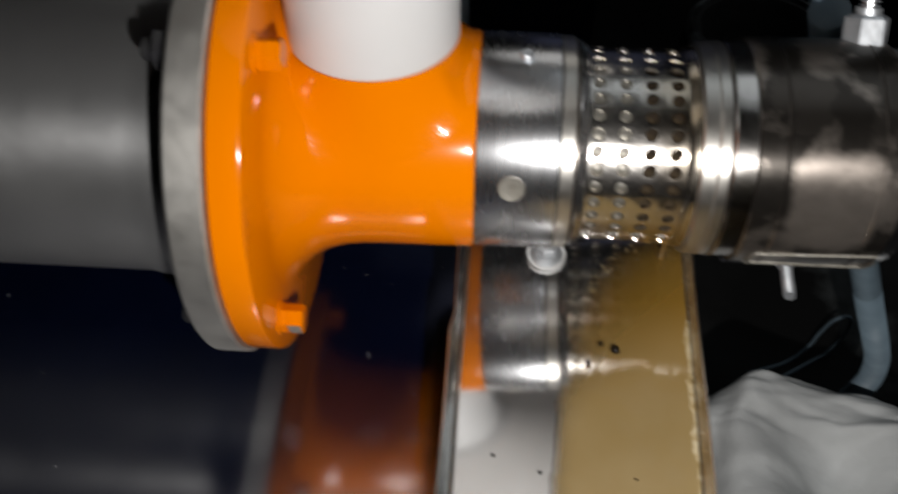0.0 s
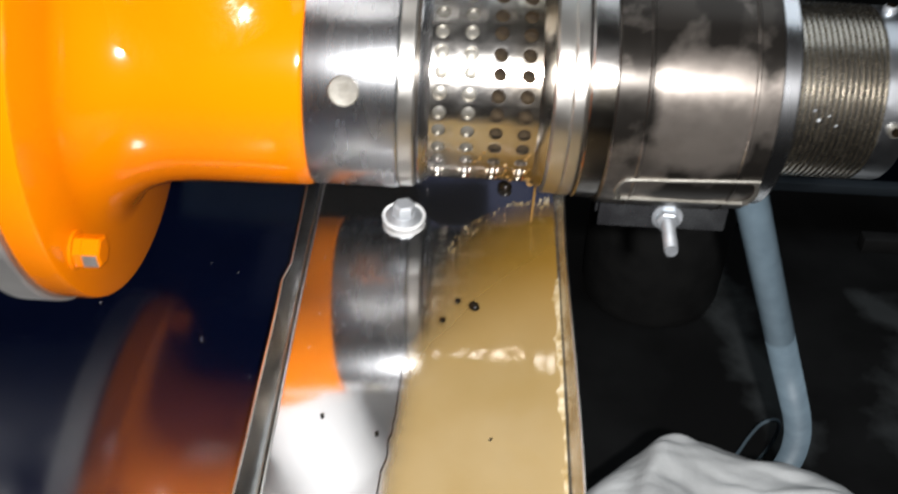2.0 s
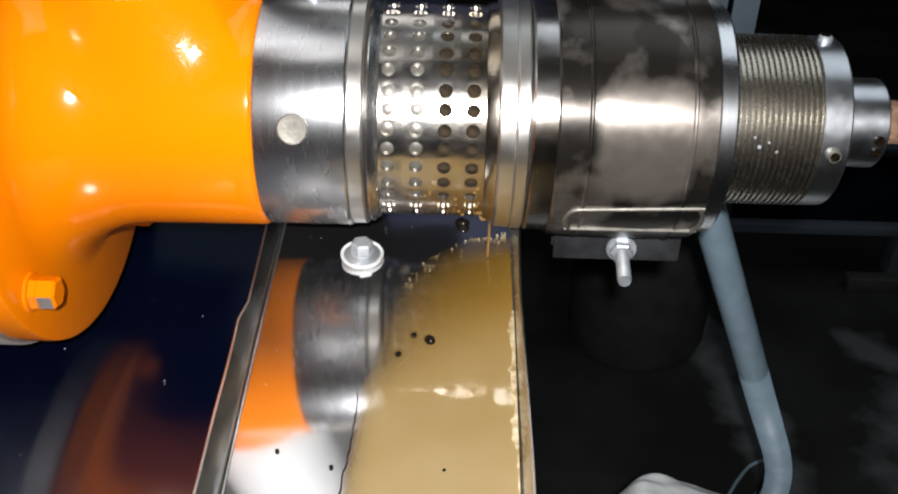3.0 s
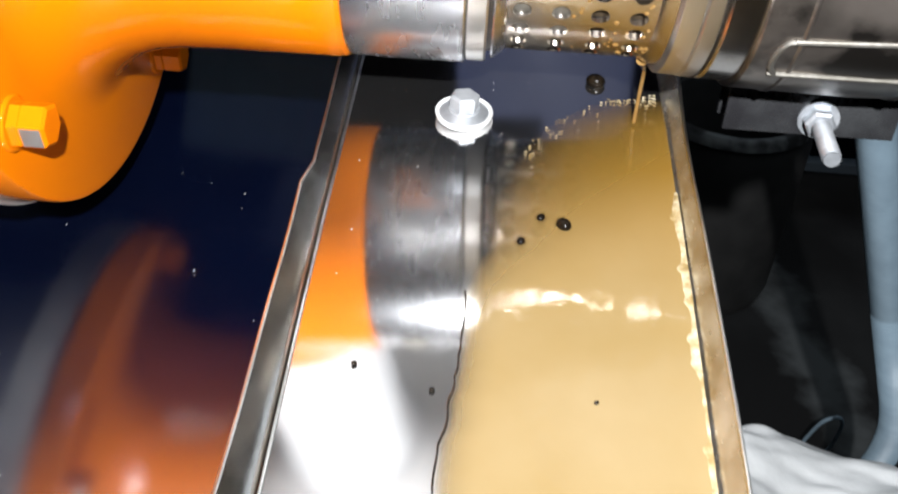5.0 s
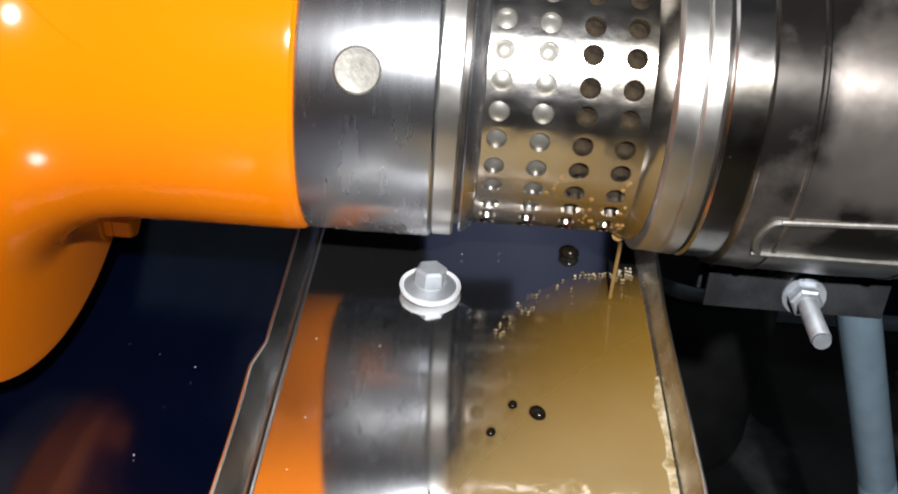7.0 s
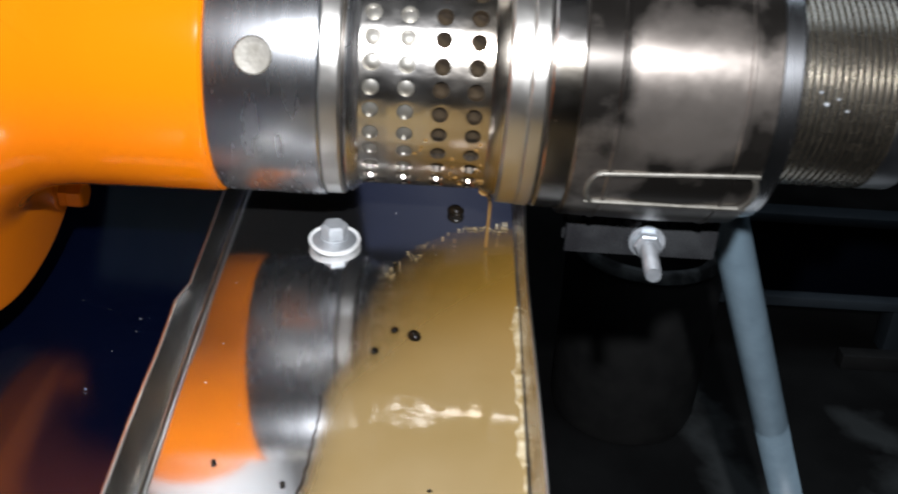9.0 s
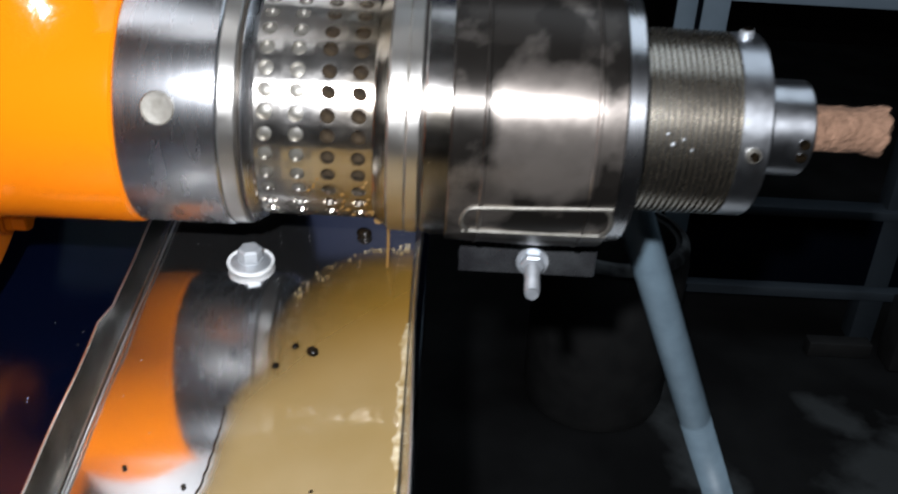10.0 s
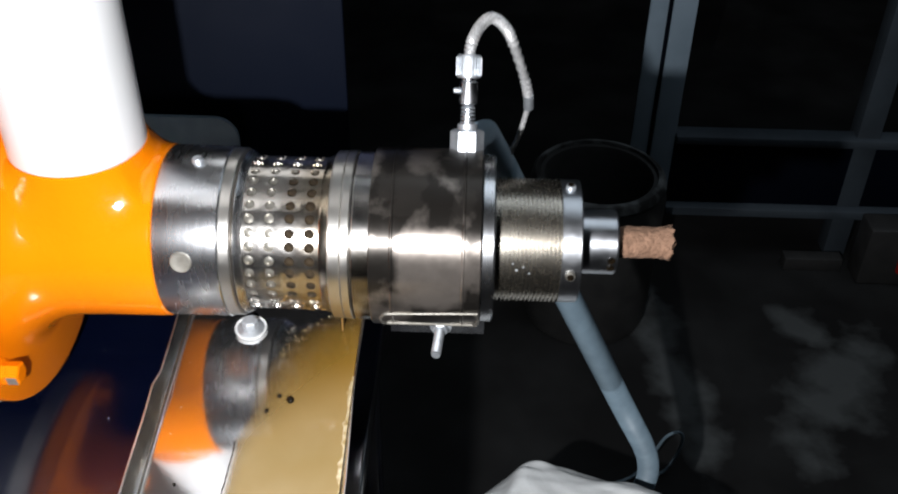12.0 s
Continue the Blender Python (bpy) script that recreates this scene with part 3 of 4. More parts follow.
for a in (-14, 3):
    part("nozzle_screw", moved(turned([(0, 0), (0.0024, 0), (0.0024, 0.0016), (0, 0.002)], 20), pose(0.2765, 0, AXIS, 90 - a, 0, 0) @ pose(0, 0, 0.0200)), M_SEED, press)


# bright zinc dots that stand in for glints on the thread
for x, a, r in ((0.2148, 14, 0.0007), (0.2172, 8, 0.0010), (0.2212, 11, 0.0006), (0.2250, 5, 0.0007)):
    part("oil_or_glint_bead", moved(turned([(0, -0.5 * r), (r, 0), (0.7 * r, 0.5 * r), (0, 0.7 * r)], 10), pose(x, 0, AXIS, 90 - a, 0, 0) @ pose(0, 0, 0.0394)), M_ZINC, press)

# oil drops hanging round the barrel's lower holes
drip = random.Random(8)
for k in range(26):
    x, a, r = drip.choice((0.0755, 0.0870, 0.0875, 0.0960, 0.0965)) + drip.gauss(0, 0.0016), drip.uniform(-52, -14), drip.uniform(0.0004, 0.0010)
    part("oil_or_glint_bead", moved(turned([(0, -0.5 * r), (r, 0), (0.75 * r, 0.45 * r), (0, 0.65 * r)], 10), pose(x, 0, AXIS, 90 - a, 0, 0) @ pose(0, 0, BARREL)), M_STREAM, press)

# ---- press cake in the nozzle ----
def cake():
    verts, faces = lathe([(0.2785, 0), (0.2785, 0.0098)] + [(0.2790 + 0.0370 * k / 18, 0.0100) for k in range(19)] + [(0.3165, 0.006), (0.3150, 0)], 40)
    out = []
    for x, y, z in verts:
        n = noise.noise(Vector((x * 240, y * 240, z * 240)))
        s = 1 + 0.10 * n
        k = max(0, (x - 0.308) / 0.008)
        out.append((x + 0.004 * k * noise.noise(Vector((y * 300, z * 300, 3))), y * s * (1 + 0.10 * k), AXIS + (z - AXIS) * s * (1 + 0.14 * k) + 0.0006))
    return out, faces


solid("press_cake", cake(), M_CAKE, (0.295, 0, AXIS), "rough brown stick of pressed seed cake leaving the nozzle", "press cake", smooth=50)

# ---- white feed pipe and hopper ----
hopper = thing("feed_hopper", (-0.0505, 0, AXIS + 0.05), "white plastic feed pipe widening into a hopper", "hopper")
part("feed_pipe", moved(turned([(0.036, 0.935), (0.0405, 0.935), (0.0408, 1.120), (0.0440, 1.128), (0.052, 1.132), (0.048, 1.134), (0.036, 1.125)], 96), pose(-0.0505, 0, 0)), M_PIPE, hopper)
part("hopper_cone", moved(turned([(0.0505, 1.1325), (0.125, 1.170), (0.127, 1.30), (0.123, 1.30), (0.121, 1.173), (0.046, 1.136)], 96), pose(-0.0505, 0, 0)), M_HOPPER, hopper, "white plastic hopper")
# unseen white plate, added so the tray mirrors something pale above the barrel
part("white_reflector", box(-0.22, 0.075, 0.150, 0.154, 1.062, 1.40, 0.001), M_HOPPER, hopper)


def socket():
    """The housing swelling up round the pipe."""
    verts, faces, seg, rings = [], [], 128, 20
    for k in range(seg):
        w = 2 * math.pi * k / seg
        c, d = math.cos(w), math.sin(w)
        r1 = min(0.0750 - 0.0203 * abs(d) ** 1.5, 0.0498 / max(c, 1e-6) if c > 0 else 1)
        for n in range(rings + 1):
            t = n / rings
            r = 0.0407 + (r1 - 0.0407) * t
            x, y = -0.0505 + r * c, r * d
            swell = min(1.0, max(0.0, (-0.040 - x) / 0.045))
            base = AXIS + math.sqrt(max(0.0, (0.0560 + 0.0080 * swell ** 2) ** 2 - y * y))
            t2 = max(0.0, (t - 0.05) / 0.95)
            f = (1 - t2) ** 3.2
            verts.append((x, y, max(base - 0.0012 * t, base + (0.9642 - base) * f - 0.0012 * t * t)))
    for k in range(seg):
        for n in range(rings):
            a, b = k * (rings + 1) + n, (k + 1) % seg * (rings + 1) + n
            faces.append([a, b, b + 1, a + 1])
    return verts, faces


part("feed_socket", socket(), M_WELD, body, smooth=60)

# ---- bracket behind the press ----
def bracket():
    """An upright plate with one rounded top corner."""
    line = [(-0.135, TABLE), (-0.018, TABLE)]
    line += [(-0.038 + 0.020 * math.cos(w), 0.8255 + 0.020 * math.sin(w)) for w in [math.pi / 2 * k / 10 for k in range(11)]]
    line += [(-0.135, 0.8455)]
    n = len(line)
    return [(x, 0.238, z) for x, z in line] + [(x, 0.242, z) for x, z in line], [list(range(n)), list(range(2 * n - 1, n - 1, -1))] + [[k, k + n, (k + 1) % n + n, (k + 1) % n] for k in range(n)]


solid("bracket_plate", bracket(), M_HOSE, (-0.08, 0.24, TABLE), "blue-grey painted steel plate with rounded corner behind the press", "bracket", smooth=0)

# ---- temperature probe ----
probe = thing("temperature_probe", (0.1848, 0.022, AXIS + 0.050), "steel temperature probe with braided lead screwed into the heater band", "temperature probe")
P = pose(0.1848, 0, AXIS, -27, 0, 0)


def probe_pipe(*pairs, seg=32):
    return moved(turned(pairs, seg), P)


part("hex_fitting", moved(joined(hexagon(0.0185, 0.0555, 0.0690, 0.0014), turned([(0, 0.069), (0.0062, 0.069), (0.0062, 0.0725), (0, 0.0725)], 32)), P), M_ZINC, probe, smooth=30)
part("stem", probe_pipe((0, 0.072), (0.0042, 0.072), (0.0042, 0.078), (0.0034, 0.079), (0.0034, 0.083), (0.0056, 0.085), (0.0056, 0.098), (0.0046, 0.099), (0.0046, 0.103), (0, 0.103)), M_STEEL, probe)
for k in range(5):
    w = 0.0735 + 0.0022 * k
    part("spring_turn", probe_pipe((0.0036, w - 0.0007), (0.0050, w), (0.0036, w + 0.0007)), M_ZINC, probe)
part("bayonet_pin", moved(turned([(0, 0), (0.0017, 0), (0.0017, 0.004), (0, 0.0045)], 16), P @ pose(-0.0050, -0.002, 0.093, 0, -90, 0)), M_ZINC, probe)
part("knurled_nut", moved(joined(turned([(0, 0.101), (0.0070, 0.101), (0.0074, 0.103), (0.0074, 0.113), (0.0068, 0.115), (0.0030, 0.115), (0, 0.115)], 40),
                                 *[moved(box(0.0072, 0.0080, -0.00025, 0.00025, 0.1025, 0.1135, 0), pose(0, 0, 0, 0, 0, 15 * k)) for k in range(24)]), P), M_ZINC, probe)
lead = smooth_path([P @ Vector((0, 0, 0.113)), P @ Vector((0.001, 0, 0.122)), (0.1905, 0.072, 1.0120), (0.1980, 0.085, 1.0128), (0.2070, 0.094, 1.0030), (0.2135, 0.101, 0.988), (0.2235, 0.118, 0.9536), (0.2278, 0.128, 0.9330)], 9)
part("braided_lead", sweep(lead, lambda n: 0.0027 + 0.0012 * (n % 2), 14), M_BRAID, probe)
part("ferrule", sweep([Vector((0.2276, 0.1275, 0.935)), Vector((0.2284, 0.130, 0.9235))], 0.0038, 20), M_ZINC, probe)
part("lead_end", sweep(smooth_path([(0.2282, 0.1295, 0.926), (0.2228, 0.130, 0.9011), (0.2124, 0.125, 0.8763), (0.2050, 0.120, 0.858), (0.200, 0.110, 0.84), (0.19, 0.09, 0.835), (0.185, 0.06, 0.85)], 10), lambda n: 0.0019 + 0.0003 * (n % 2), 12), M_BRAID, probe)

# ---- oil tray ----
tray = thing("oil_tray", (0.055, -0.12, TABLE), "bent stainless sheet tray catching oil below the barrel", "tray")
Y0, Y1 = 0.075, -0.33


def sheet(profile, ys, thick=0.0012):
    """A bent sheet: the same cross-section, (x, height over the tray), carried along the fall."""
    verts, faces = [], []
    for y in ys:
        cut = profile(y)
        verts += [(x, y, tray_z(y, x) + h) for x, h in cut] + [(x, y, tray_z(y, x) + h - thick) for x, h in cut]
    n = len(profile(ys[0]))
    for k in range(len(ys) - 1):
        a, b = k * 2 * n, (k + 1) * 2 * n
        for i in range(n - 1):
            faces += [[a + i, a + i + 1, b + i + 1, b + i], [b + n + i, b + n + i + 1, a + n + i + 1, a + n + i]]
        faces += [[a, b, b + n, a + n], [a + n - 1, a + 2 * n - 1, b + 2 * n - 1, b + n - 1]]
    faces += [[*range(n), *range(2 * n - 1, n - 1, -1)], [len(verts) - 2 * n + i for i in (*range(2 * n - 1, n - 1, -1), *range(n))]]
    return verts, faces


ys = [Y0 + (Y1 - Y0) * k / 60 for k in range(61)]
part("tray_bottom", sheet(lambda y: [(-0.0045 + 0.0003 * math.sin(30 * y), 0), (0.028, 0.0), (0.057, 0.0), (0.086, 0.0), (0.1155, 0)], ys), M_TRAY, tray, "mirror-bright stainless bottom")


def left_wall(y):
    tall = 0.0135 + 0.0025 * min(1, max(0, (-0.054 - y) / 0.012)) + 0.0006 * math.sin(90 * y)
    out = 0.0045 + 0.0022 * min(1, max(0, (-0.054 - y) / 0.012)) + 0.0008 * math.sin(26 * y + 1)
    return [(-0.0046, 0.0002), (-0.0045 - out * 0.45, tall * 0.5), (-0.0045 - out, tall)]


def right_wall(y):
    tall = 0.0135 + 0.0008 * math.sin(60 * y)
    out = 0.0035 + 0.0010 * math.sin(31 * y)
    return [(0.1156, 0.0002), (0.1156 + out * 0.5, tall * 0.5), (0.1156 + out, tall)]


part("tray_side", sheet(left_wall, ys), M_RIM, tray)
part("tray_side", sheet(right_wall, ys), M_OILRIM, tray, "oil-coated tray side")
for wall in (left_wall, right_wall):
    part("rim_edge", sweep([Vector((wall(y)[2][0], y, tray_z(y, wall(y)[2][0]) + wall(y)[2][1])) for y in ys], 0.00055, 8), M_RING, tray, "bright cut edge of the sheet")
part("fold_line", sweep([Vector((-0.0040, y, tray_z(y, -0.004) + 0.0004)) for y in ys], 0.0005, 8), M_RING, tray, "bright bend of the sheet")
part("tray_support", box(0.02, 0.095, 0.035, 0.06, TABLE, tray_z(0.035) - 0.0045, 0.001), M_NAVY, tray)
part("tray_support", box(0.02, 0.095, -0.30, -0.28, TABLE, tray_z(-0.30) - 0.0045, 0.001), M_NAVY, tray)

# ---- bolt on the tray ----
BX, BY = 0.0398, -0.004
fix = thing("tray_bolt", (BX, BY, tray_z(BY, BX)), "zinc hex bolt with white nylon washer on the tray", "bolt")
B = pose(BX, BY, tray_z(BY, BX), math.degrees(math.atan(SLOPE)), 0, 0)
part("nylon_washer", moved(turned([(0, 0.0002), (0.0099, 0.0002), (0.0106, 0.0010), (0.0110, 0.0025), (0.0109, 0.0028), (0.0106, 0.0028), (0.0099, 0.0020), (0, 0.0018)], 64), B), M_NYLON, fix, "white nylon washer")
part("steel_washer", moved(turned([(0, 0.0019), (0.0092, 0.0019), (0.0094, 0.0024), (0.0080, 0.0030), (0.0062, 0.0040), (0, 0.0042)], 48), B), M_ZINC, fix)
part("bolt_head", moved(joined(hexagon(0.0098, 0.0036, 0.0102, 0.0008), turned([(0, 0.0036), (0.0062, 0.0036), (0.0058, 0.0046), (0, 0.0046)], 32)), B @ pose(0, 0, 0, 0, 0, 14)), M_DULLZINC, fix, smooth=30)


# ---- oil on the tray ----
def pool_left(y):
    edge = [(0.0105, 0.095), (0.0047, 0.086), (-0.0032, 0.076), (-0.0109, 0.07), (-0.0254, 0.062), (-0.0407, 0.057), (-0.0587, 0.0535), (-0.0736, 0.051), (-0.0958, 0.0465), (-0.1167, 0.046), (-0.1436, 0.043), (-0.2301, 0.036), (-0.4, 0.03)]
    for (ya, xa), (yb, xb) in zip(edge, edge[1:]):
        if yb <= y <= ya:
            x = xa + (xb - xa) * (ya - y) / (ya - yb)
            return x + 0.0022 * noise.noise(Vector((y * 60, 1, 2))) + 0.0012 * noise.noise(Vector((y * 170, 5, 2)))
    return edge[0][1]


def oil_pool():
    verts, faces, depth = [], [], []
    rows, cols = 150, 40
    for j in range(rows + 1):
        y = 0.0108 + (Y1 + 0.004 - 0.0108) * (j / rows) ** 1.25
        x0, x1 = pool_left(y), 0.1152
        for i in range(cols + 1):
            s = (i / cols) ** 1.5
            x = x0 + (x1 - x0) * s
            d = x - x0
            back = 0.0108 - y
            thick = 0.0014 * (1 - math.exp(-d / 0.003)) * (1 - math.exp(-back / 0.004)) + 0.0002
            thick += 0.00015 * noise.noise(Vector((x * 90, y * 90, 0)))
            verts.append((x, y, tray_z(y, x) + 0.0003 + thick))
            far = min(1.0, back / 0.12)
            wide = 0.050 * (1 - far) ** 1.3 + 0.0035
            a = 1 - math.exp(-d / wide)
            a *= 0.45 + 0.55 * min(1, back / 0.02)
            depth.append(max(0.06, min(1.0, a * 1.04)))
    for j in range(rows):
        for i in range(cols):
            a = j * (cols + 1) + i
            faces.append([a, a + 1, a + cols + 2, a + cols + 1])
    return verts, faces, depth


pv, pf, pd = oil_pool()
pool = new("oil_pool", bpy.data.meshes.new("oil_pool"))
pool.location = (0.08, -0.12, tray_z(-0.12))
pool.data.from_pydata([tuple(Vector(v) - pool.location) for v in pv], [], pf)
pool.data.update()
at = pool.data.attributes.new("depth", "FLOAT", "POINT")
at.data.foreach_set("value", pd)
tidy(pool.data, M_OIL, 60)
tagged(pool, "murky golden-brown oil spreading over the stainless tray", "oil", kind="stuff")

edge_line = [Vector((pool_left(y) - 0.0002, y, tray_z(y, pool_left(y)) + 0.0004)) for y in [-0.095 - 0.23 * k / 90 for k in range(91)]]
solid("oil_edge", sweep(edge_line, 0.00032, 6), M_SEED, (0.045, -0.2, tray_z(-0.2)), "thin dark edge line of the spreading oil", "oil", kind="stuff", smooth=60)
stream = smooth_path([(0.1000, -0.0210, AXIS - 0.0445), (0.1020, -0.014, AXIS - 0.0495), (0.1035, -0.0085, AXIS - 0.0555), (0.1037, -0.0065, 0.836), (0.1036, -0.0060, 0.826), (0.1036, -0.0060, tray_z(-0.006, 0.1036) + 0.0012)], 8)
solid("oil_stream", sweep(stream, lambda n: 0.0021 - 0.0014 * min(1, n / 14), 14), M_STREAM, (0.1036, -0.006, tray_z(-0.006, 0.1036)), "thin thread of amber oil running off the barrel", "oil", kind="stuff", smooth=60)


def seed(x, y, r, tall=0.7, up=0.0014, turn=0.0):
    prof = [(0, -tall * r)] + [(r * math.cos(w), tall * r * math.sin(w)) for w in (-1.0, -0.5, 0, 0.5, 1.0)] + [(0, tall * r)]
    m = pose(x, y, tray_z(y, x) + up, 0, 0, turn) @ Matrix.Diagonal((1.0, 0.8, 1, 1))
    return moved(turned(prof, 16), m)


for x, y, r, u in ((0.069, -0.0624, 0.0019, 0.002), (0.0625, -0.0741, 0.0019, 0.002), (0.0765, -0.0657, 0.0031, 0.0022), (0.0905, 0.0215, 0.004, 0.0015), (0.0668, -0.0206, 0.0014, 0.001), (0.015, -0.1257, 0.001, 0.0008), (0.0385, -0.1337, 0.001, 0.0008), (0.085, -0.1364, 0.0009, 0.0018)):
    solid("seed", seed(x, y, r, up=u, turn=40 * r * 1e3), M_SEED, (x, y, tray_z(y)), "small dark oil seed lying on the wet tray", "seed", group="seeds on the tray", smooth=60)


def froth():
    """A ragged ribbon of froth along the tray's side, with a few bubbles at the back."""
    verts, faces, rows, cols = [], [], 420, 5
    for j in range(rows + 1):
        y = -0.047 - 0.28 * j / rows
        w = 0.0010 + 0.0046 * max(0.0, noise.noise(Vector((y * 40, 0, 7))) + 0.12) + 0.0022 * max(0, noise.noise(Vector((y * 210, 0, 3))))
        for i in range(cols + 1):
            s_ = i / cols
            x = 0.1156 - w * (1 - s_)
            z = tray_z(y, x) + 0.00185 + 0.0008 * math.sin(s_ * math.pi / 2) * (0.6 + 0.4 * noise.noise(Vector((y * 300, x * 300, 1)))) * min(1.0, w / 0.0022)
            verts.append((x, y, z))
    for j in range(rows):
        for i in range(cols):
            a = j * (cols + 1) + i
            faces.append([a, a + 1, a + cols + 2, a + cols + 1])
    rng = random.Random(11)
    ball = turned([(0, -1), (0.75, -0.6), (1, 0), (0.75, 0.65), (0, 1)], 8)
    shapes = [(verts, faces)]
    spots = [(pool_left(y) + abs(rng.gauss(0.0015, 0.004)), y) for y in (rng.uniform(-0.03, 0.0095) for k in range(45))]
    spots += [(rng.uniform(0.094, 0.1135), 0.0095 + rng.gauss(0, 0.0012)) for k in range(30)]
    spots += [(rng.gauss(0.111, 0.0015), rng.uniform(-0.004, 0.014)) for k in range(22)]
    for x, y in spots:
        r = rng.uniform(0.0002, 0.00045) * (1.25 if y > 0.006 else 1.0)
        if x < 0.1145:
            shapes.append(moved(ball, pose(x, y, tray_z(y, x) + 0.0006) @ Matrix.Diagonal((r, r, r * 0.7, 1))))
    return joined(*shapes)


solid("froth", froth(), M_FROTH, (0.1, -0.1, tray_z(-0.1)), "pale froth along the edge of the oil", "froth", kind="stuff", smooth=60)

# ---- grey conduit ----
line = smooth_path([(0.195, 0.112, 0.912), (0.2075, 0.128, 0.880), (0.220, 0.137, 0.85), (0.262, 0.159, 0.75), (0.304, 0.181, 0.65), (0.344, 0.202, 0.555), (0.365, 0.213, 0.506), (0.384, 0.225, 0.460), (0.396, 0.237, 0.418), (0.400, 0.248, 0.375), (0.394, 0.262, 0.31), (0.385, 0.275, 0.20), (0.38, 0.28, 0.02)], 56)
solid("cable_conduit", sweep(line, lambda n: 0.0110 + 0.0011 * (n % 2), 20), M_HOSE, (0.36, 0.29, 0.0), "grey corrugated plastic cable conduit hanging from the press", "conduit", smooth=60)
loop = smooth_path([(0.40, 0.54, 0.0035), (0.46, 0.565, 0.0040), (0.488, 0.575, 0.030), (0.500, 0.580, 0.060), (0.512, 0.58, 0.090), (0.529, 0.58, 0.101), (0.538, 0.58, 0.088), (0.535, 0.58, 0.050), (0.522, 0.58, 0.012), (0.50, 0.57, 0.0035), (0.44, 0.53, 0.0030)], 10)
solid("wire_loop", sweep(loop, 0.0026, 10), M_HOSE, (0.48, 0.57, 0.0), "thin grey wire looping up from the floor behind the conduit", "wire", smooth=60)


# ---- sack on the floor ----
def sack():
    """A slack bag: a cloth laid over a lumpy filling, folded at one side."""
    verts, faces, n = [], [], 90
    for j in range(n + 1):
        for i in range(n + 1):
            u, v = 2 * i / n - 1, 2 * j / n - 1
            x, y = u * math.sqrt(1 - v * v / 2), v * math.sqrt(1 - u * u / 2)
            r = math.hypot(x, y)
            wobble = 1 + 0.05 * noise.noise(Vector((x * 2, y * 2, 9)))
            h = 0.476 * max(0.0, 1 - r ** 7.5) ** 0.35
            bulk = min(1.0, (1 - r) * 9)
            h += bulk * (0.030 * noise.noise(Vector((x * 1.3 + 3, y * 1.3, 0))) + 0.012 * noise.noise(Vector((x * 1.6 + y * 2.2, y * 3.0 - x, 5))) + 0.0035 * abs(noise.noise(Vector((x * 3 + y * 4, y * 5, 8)))) + 0.0028 * noise.noise(Vector((x * 6, y * 9, 2))))
            h -= bulk * 0.055 * math.exp(-((x - 0.1) ** 2 + (y + 0.25) ** 2) / 0.10)
            h -= bulk * 0.018 * (1 / (1 + math.exp(-(-0.55 - x + 0.25 * y) * 40)))
            h -= bulk * 0.020 * max(0.0, x + 0.35)
            verts.append((x * 0.165 * wobble, y * (0.090 if y > 0 else 0.19) * wobble, max(0.0, h)))
    for j in range(n):
        for i in range(n):
            a = j * (n + 1) + i
            faces.append([a, a + 1, a + n + 2, a + n + 1])
    return verts, faces


bag = thing("sack", (0.313, 0.128, 0), "crumpled white woven plastic sack on the floor", "sack")
cloth = moved(sack(), pose(0.313, 0.128, 0, 0, 0, 3))
part("bag_cloth", cloth, M_SACK, bag, smooth=70)
for k in range(22):
    a, b = (Vector(cloth[0][(50 - k) * 91 + i]) for i in (5, 8))
    lean = 0.35 * (b - a) if k % 2 else -0.1 * (b - a)
    part("stitch", sweep([a + lean + Vector((0, 0, 0.001)), b + lean + Vector((0, 0, 0.001))], 0.0007, 6), M_NYLON, bag)

# ---- steel frame behind ----
rack = thing("steel_frame", (0.8, 1.25, 0), "blue-grey painted steel angle frame standing behind the press", "frame")
FX0, FX1, FY = 0.506, 0.945, 1.20
post = part("post", box(FX0 + 0.040, FX0 + 0.084, FY, FY + 0.005, 0, 1.30, 0.001), M_FRAME, rack)
part("side_flange", box(FX0, FX0 + 0.034, FY + 0.012, FY + 0.017, 0, 1.30, 0.001), M_FRAME, post)
part("web", box(FX0 + 0.0345, FX0 + 0.0395, FY + 0.006, FY + 0.03, 0, 1.30, 0.0005), M_DARKNAVY, post)
# far post and low beams take the darkened copy of the paint, for shade
part("post", box(FX1, FX1 + 0.045, FY, FY + 0.045, 0, 1.30, 0.002), M_FRAME_SHADED, rack)
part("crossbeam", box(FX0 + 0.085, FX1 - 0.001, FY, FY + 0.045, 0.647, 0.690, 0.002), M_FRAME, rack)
part("crossbeam", box(FX0 + 0.085, FX1 + 0.30, FY - 0.012, FY + 0.030, 0.268, 0.286, 0.002), M_FRAME_SHADED, rack)
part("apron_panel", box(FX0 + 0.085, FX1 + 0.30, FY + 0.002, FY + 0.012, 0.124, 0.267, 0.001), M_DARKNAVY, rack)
part("crossbeam", box(FX0 + 0.085, FX1 + 0.30, FY - 0.020, FY + 0.030, 0.104, 0.123, 0.002), M_FRAME_SHADED, rack)
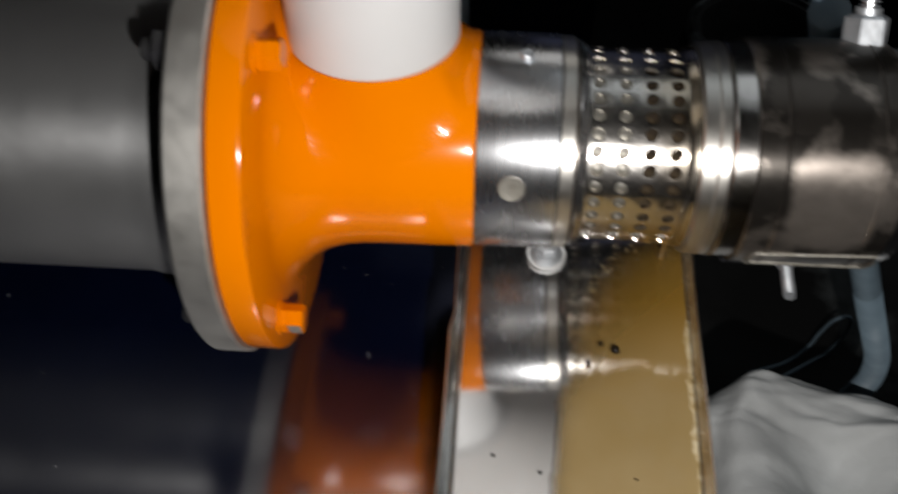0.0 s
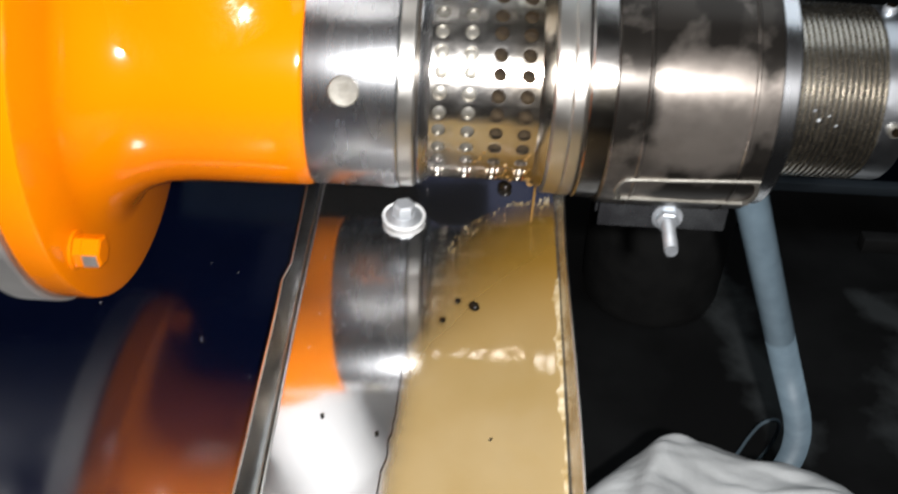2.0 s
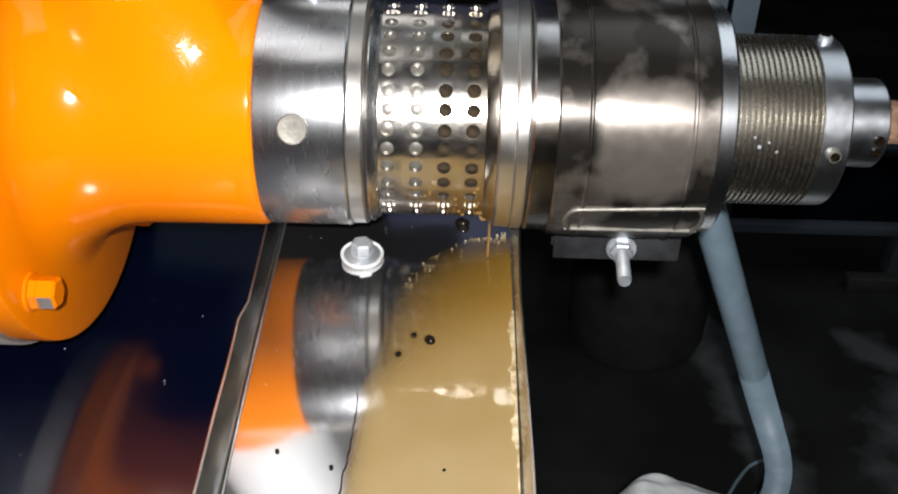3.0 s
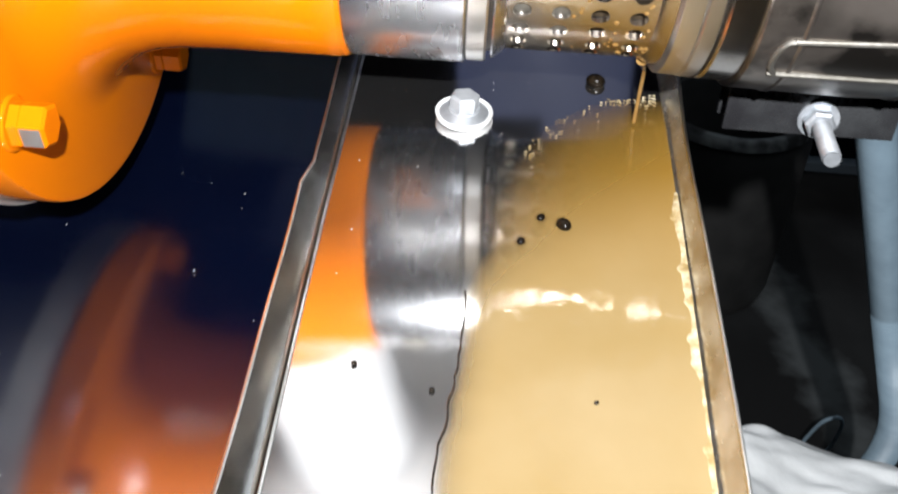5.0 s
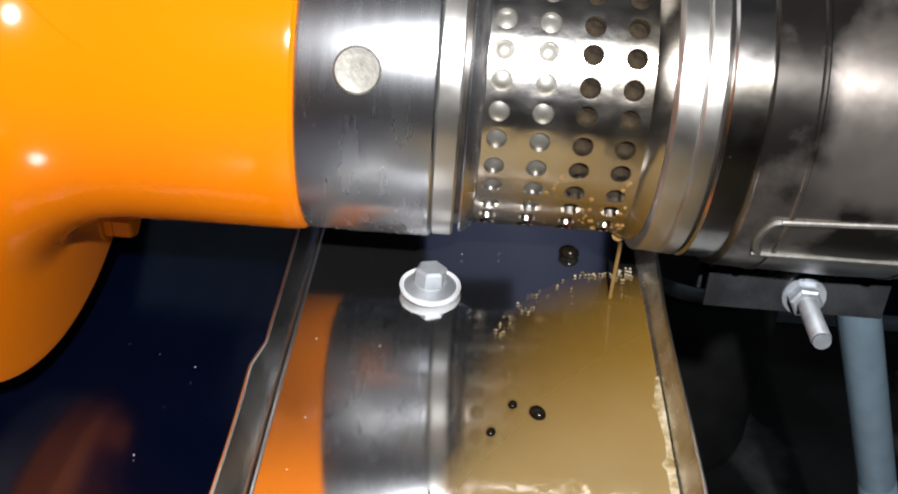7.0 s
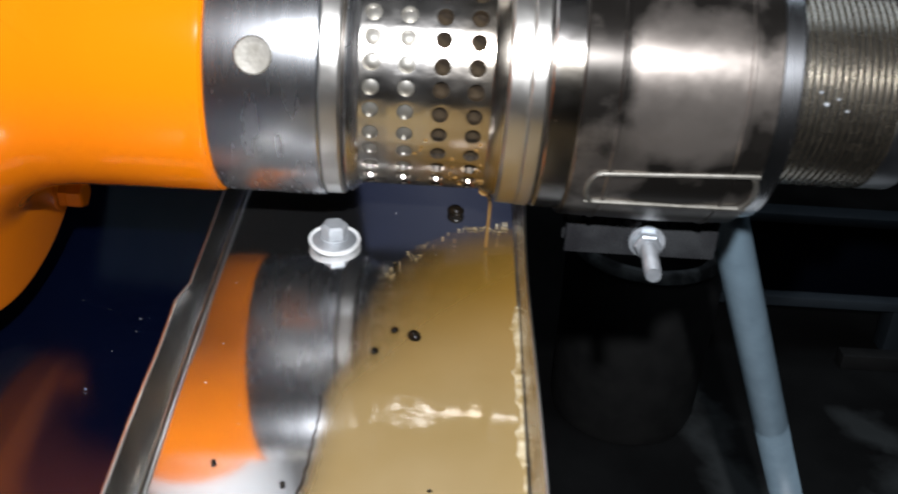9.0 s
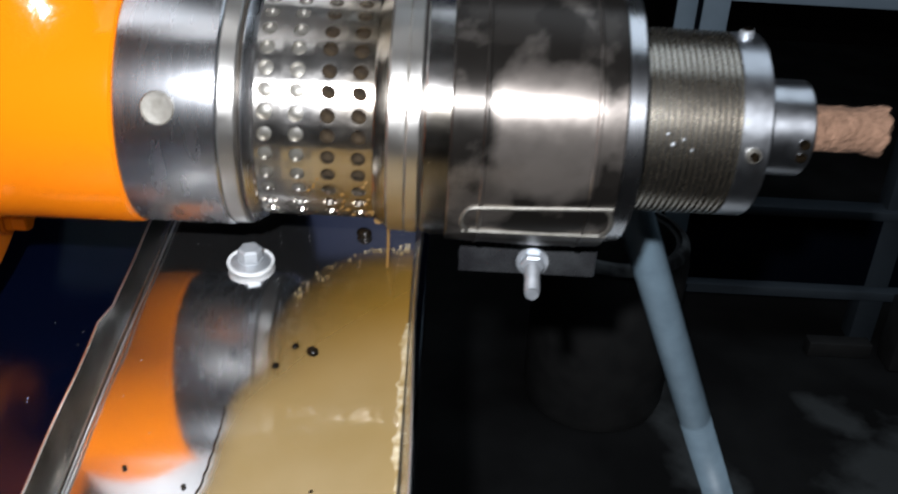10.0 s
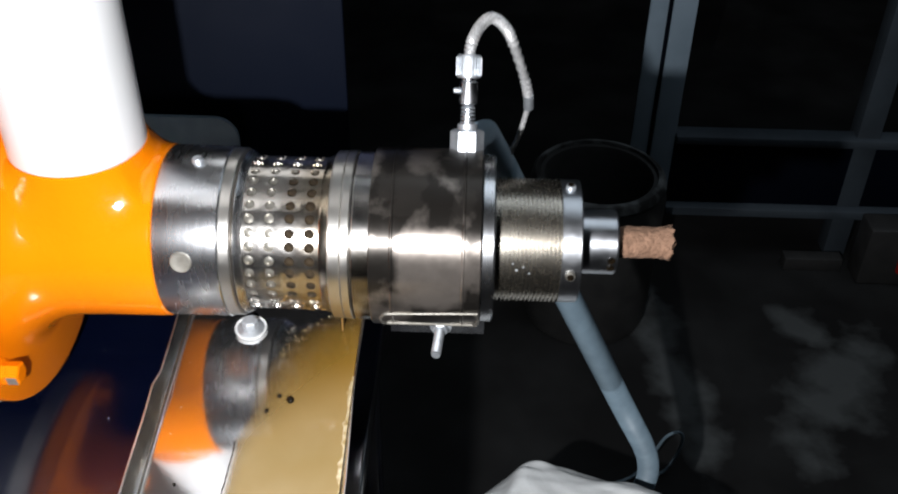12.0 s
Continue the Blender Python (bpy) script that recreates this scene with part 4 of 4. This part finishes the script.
part("foot_rail", box(FX0 + 0.34, FX1 + 0.02, FY - 0.06, FY - 0.03, 0.0, 0.030, 0.002), M_RUBBER, rack)

# ---- black drum ----
drum = thing("drum", (0.418, 1.000, 0), "black plastic drum with a painted highlight on its rim on the floor", "drum")
part("wall", moved(turned([(0, 0), (0.114, 0), (0.120, 0.02), (0.125, 0.28), (0.120, 0.302), (0.106, 0.313), (0.098, 0.313), (0.094, 0.300), (0.094, 0.03), (0, 0.02)], 64), pose(0.418, 1.000, 0)), M_RUBBER, drum)
# the rim's pale blotchy colour stands in for a highlight arc
part("rim", moved(turned([(0.1205, 0.3035), (0.1220, 0.3045), (0.1200, 0.3130), (0.1140, 0.3190), (0.1060, 0.3200), (0.1055, 0.3140), (0.1120, 0.3120)], 64), pose(0.418, 1.000, 0)), M_RIM_HIGHLIGHT, drum, "drum rim with its highlight painted in")

# ---- crate with a red tag ----
crate = thing("crate", (1.11, 1.13, 0), "dark crate with a red plastic tag on the floor", "crate")
part("side", box(0.985, 1.24, 1.10, 1.165, 0.0, 0.135, 0.006), M_RUBBER, crate)
part("tag", box(1.055, 1.085, 1.090, 1.102, 0.035, 0.070, 0.004), M_RED, crate, "red plastic tag")


# ---- dust ----
def dust():
    rng = random.Random(21)
    grain = turned([(0, 0), (1, 0.1), (0.8, 0.7), (0, 0.9)], 6)
    out = []
    for k in range(55):
        x, y, r = rng.uniform(-0.34, -0.02), rng.uniform(-0.32, 0.12), rng.choice((0.00012, 0.00016, 0.0002, 0.0003))
        out.append(moved(grain, pose(x, y, TABLE, 0, 0, rng.uniform(0, 180)) @ Matrix.Diagonal((r * rng.uniform(1, 2), r, r, 1))))
    for k in range(60):
        x, y, r = rng.uniform(0.0, 0.112), rng.uniform(-0.26, 0.02), rng.choice((0.00012, 0.00018, 0.00025))
        out.append(moved(grain, pose(x, y, tray_z(y, x) + (0.0015 if x > 0.05 else 0), 0, 0, 0) @ Matrix.Diagonal((r, r, r, 1))))
    return joined(*out)


solid("dust", dust(), M_NYLON, (-0.15, -0.1, TABLE), "pale dust grains on the table and tray", "dust", kind="stuff", smooth=0)
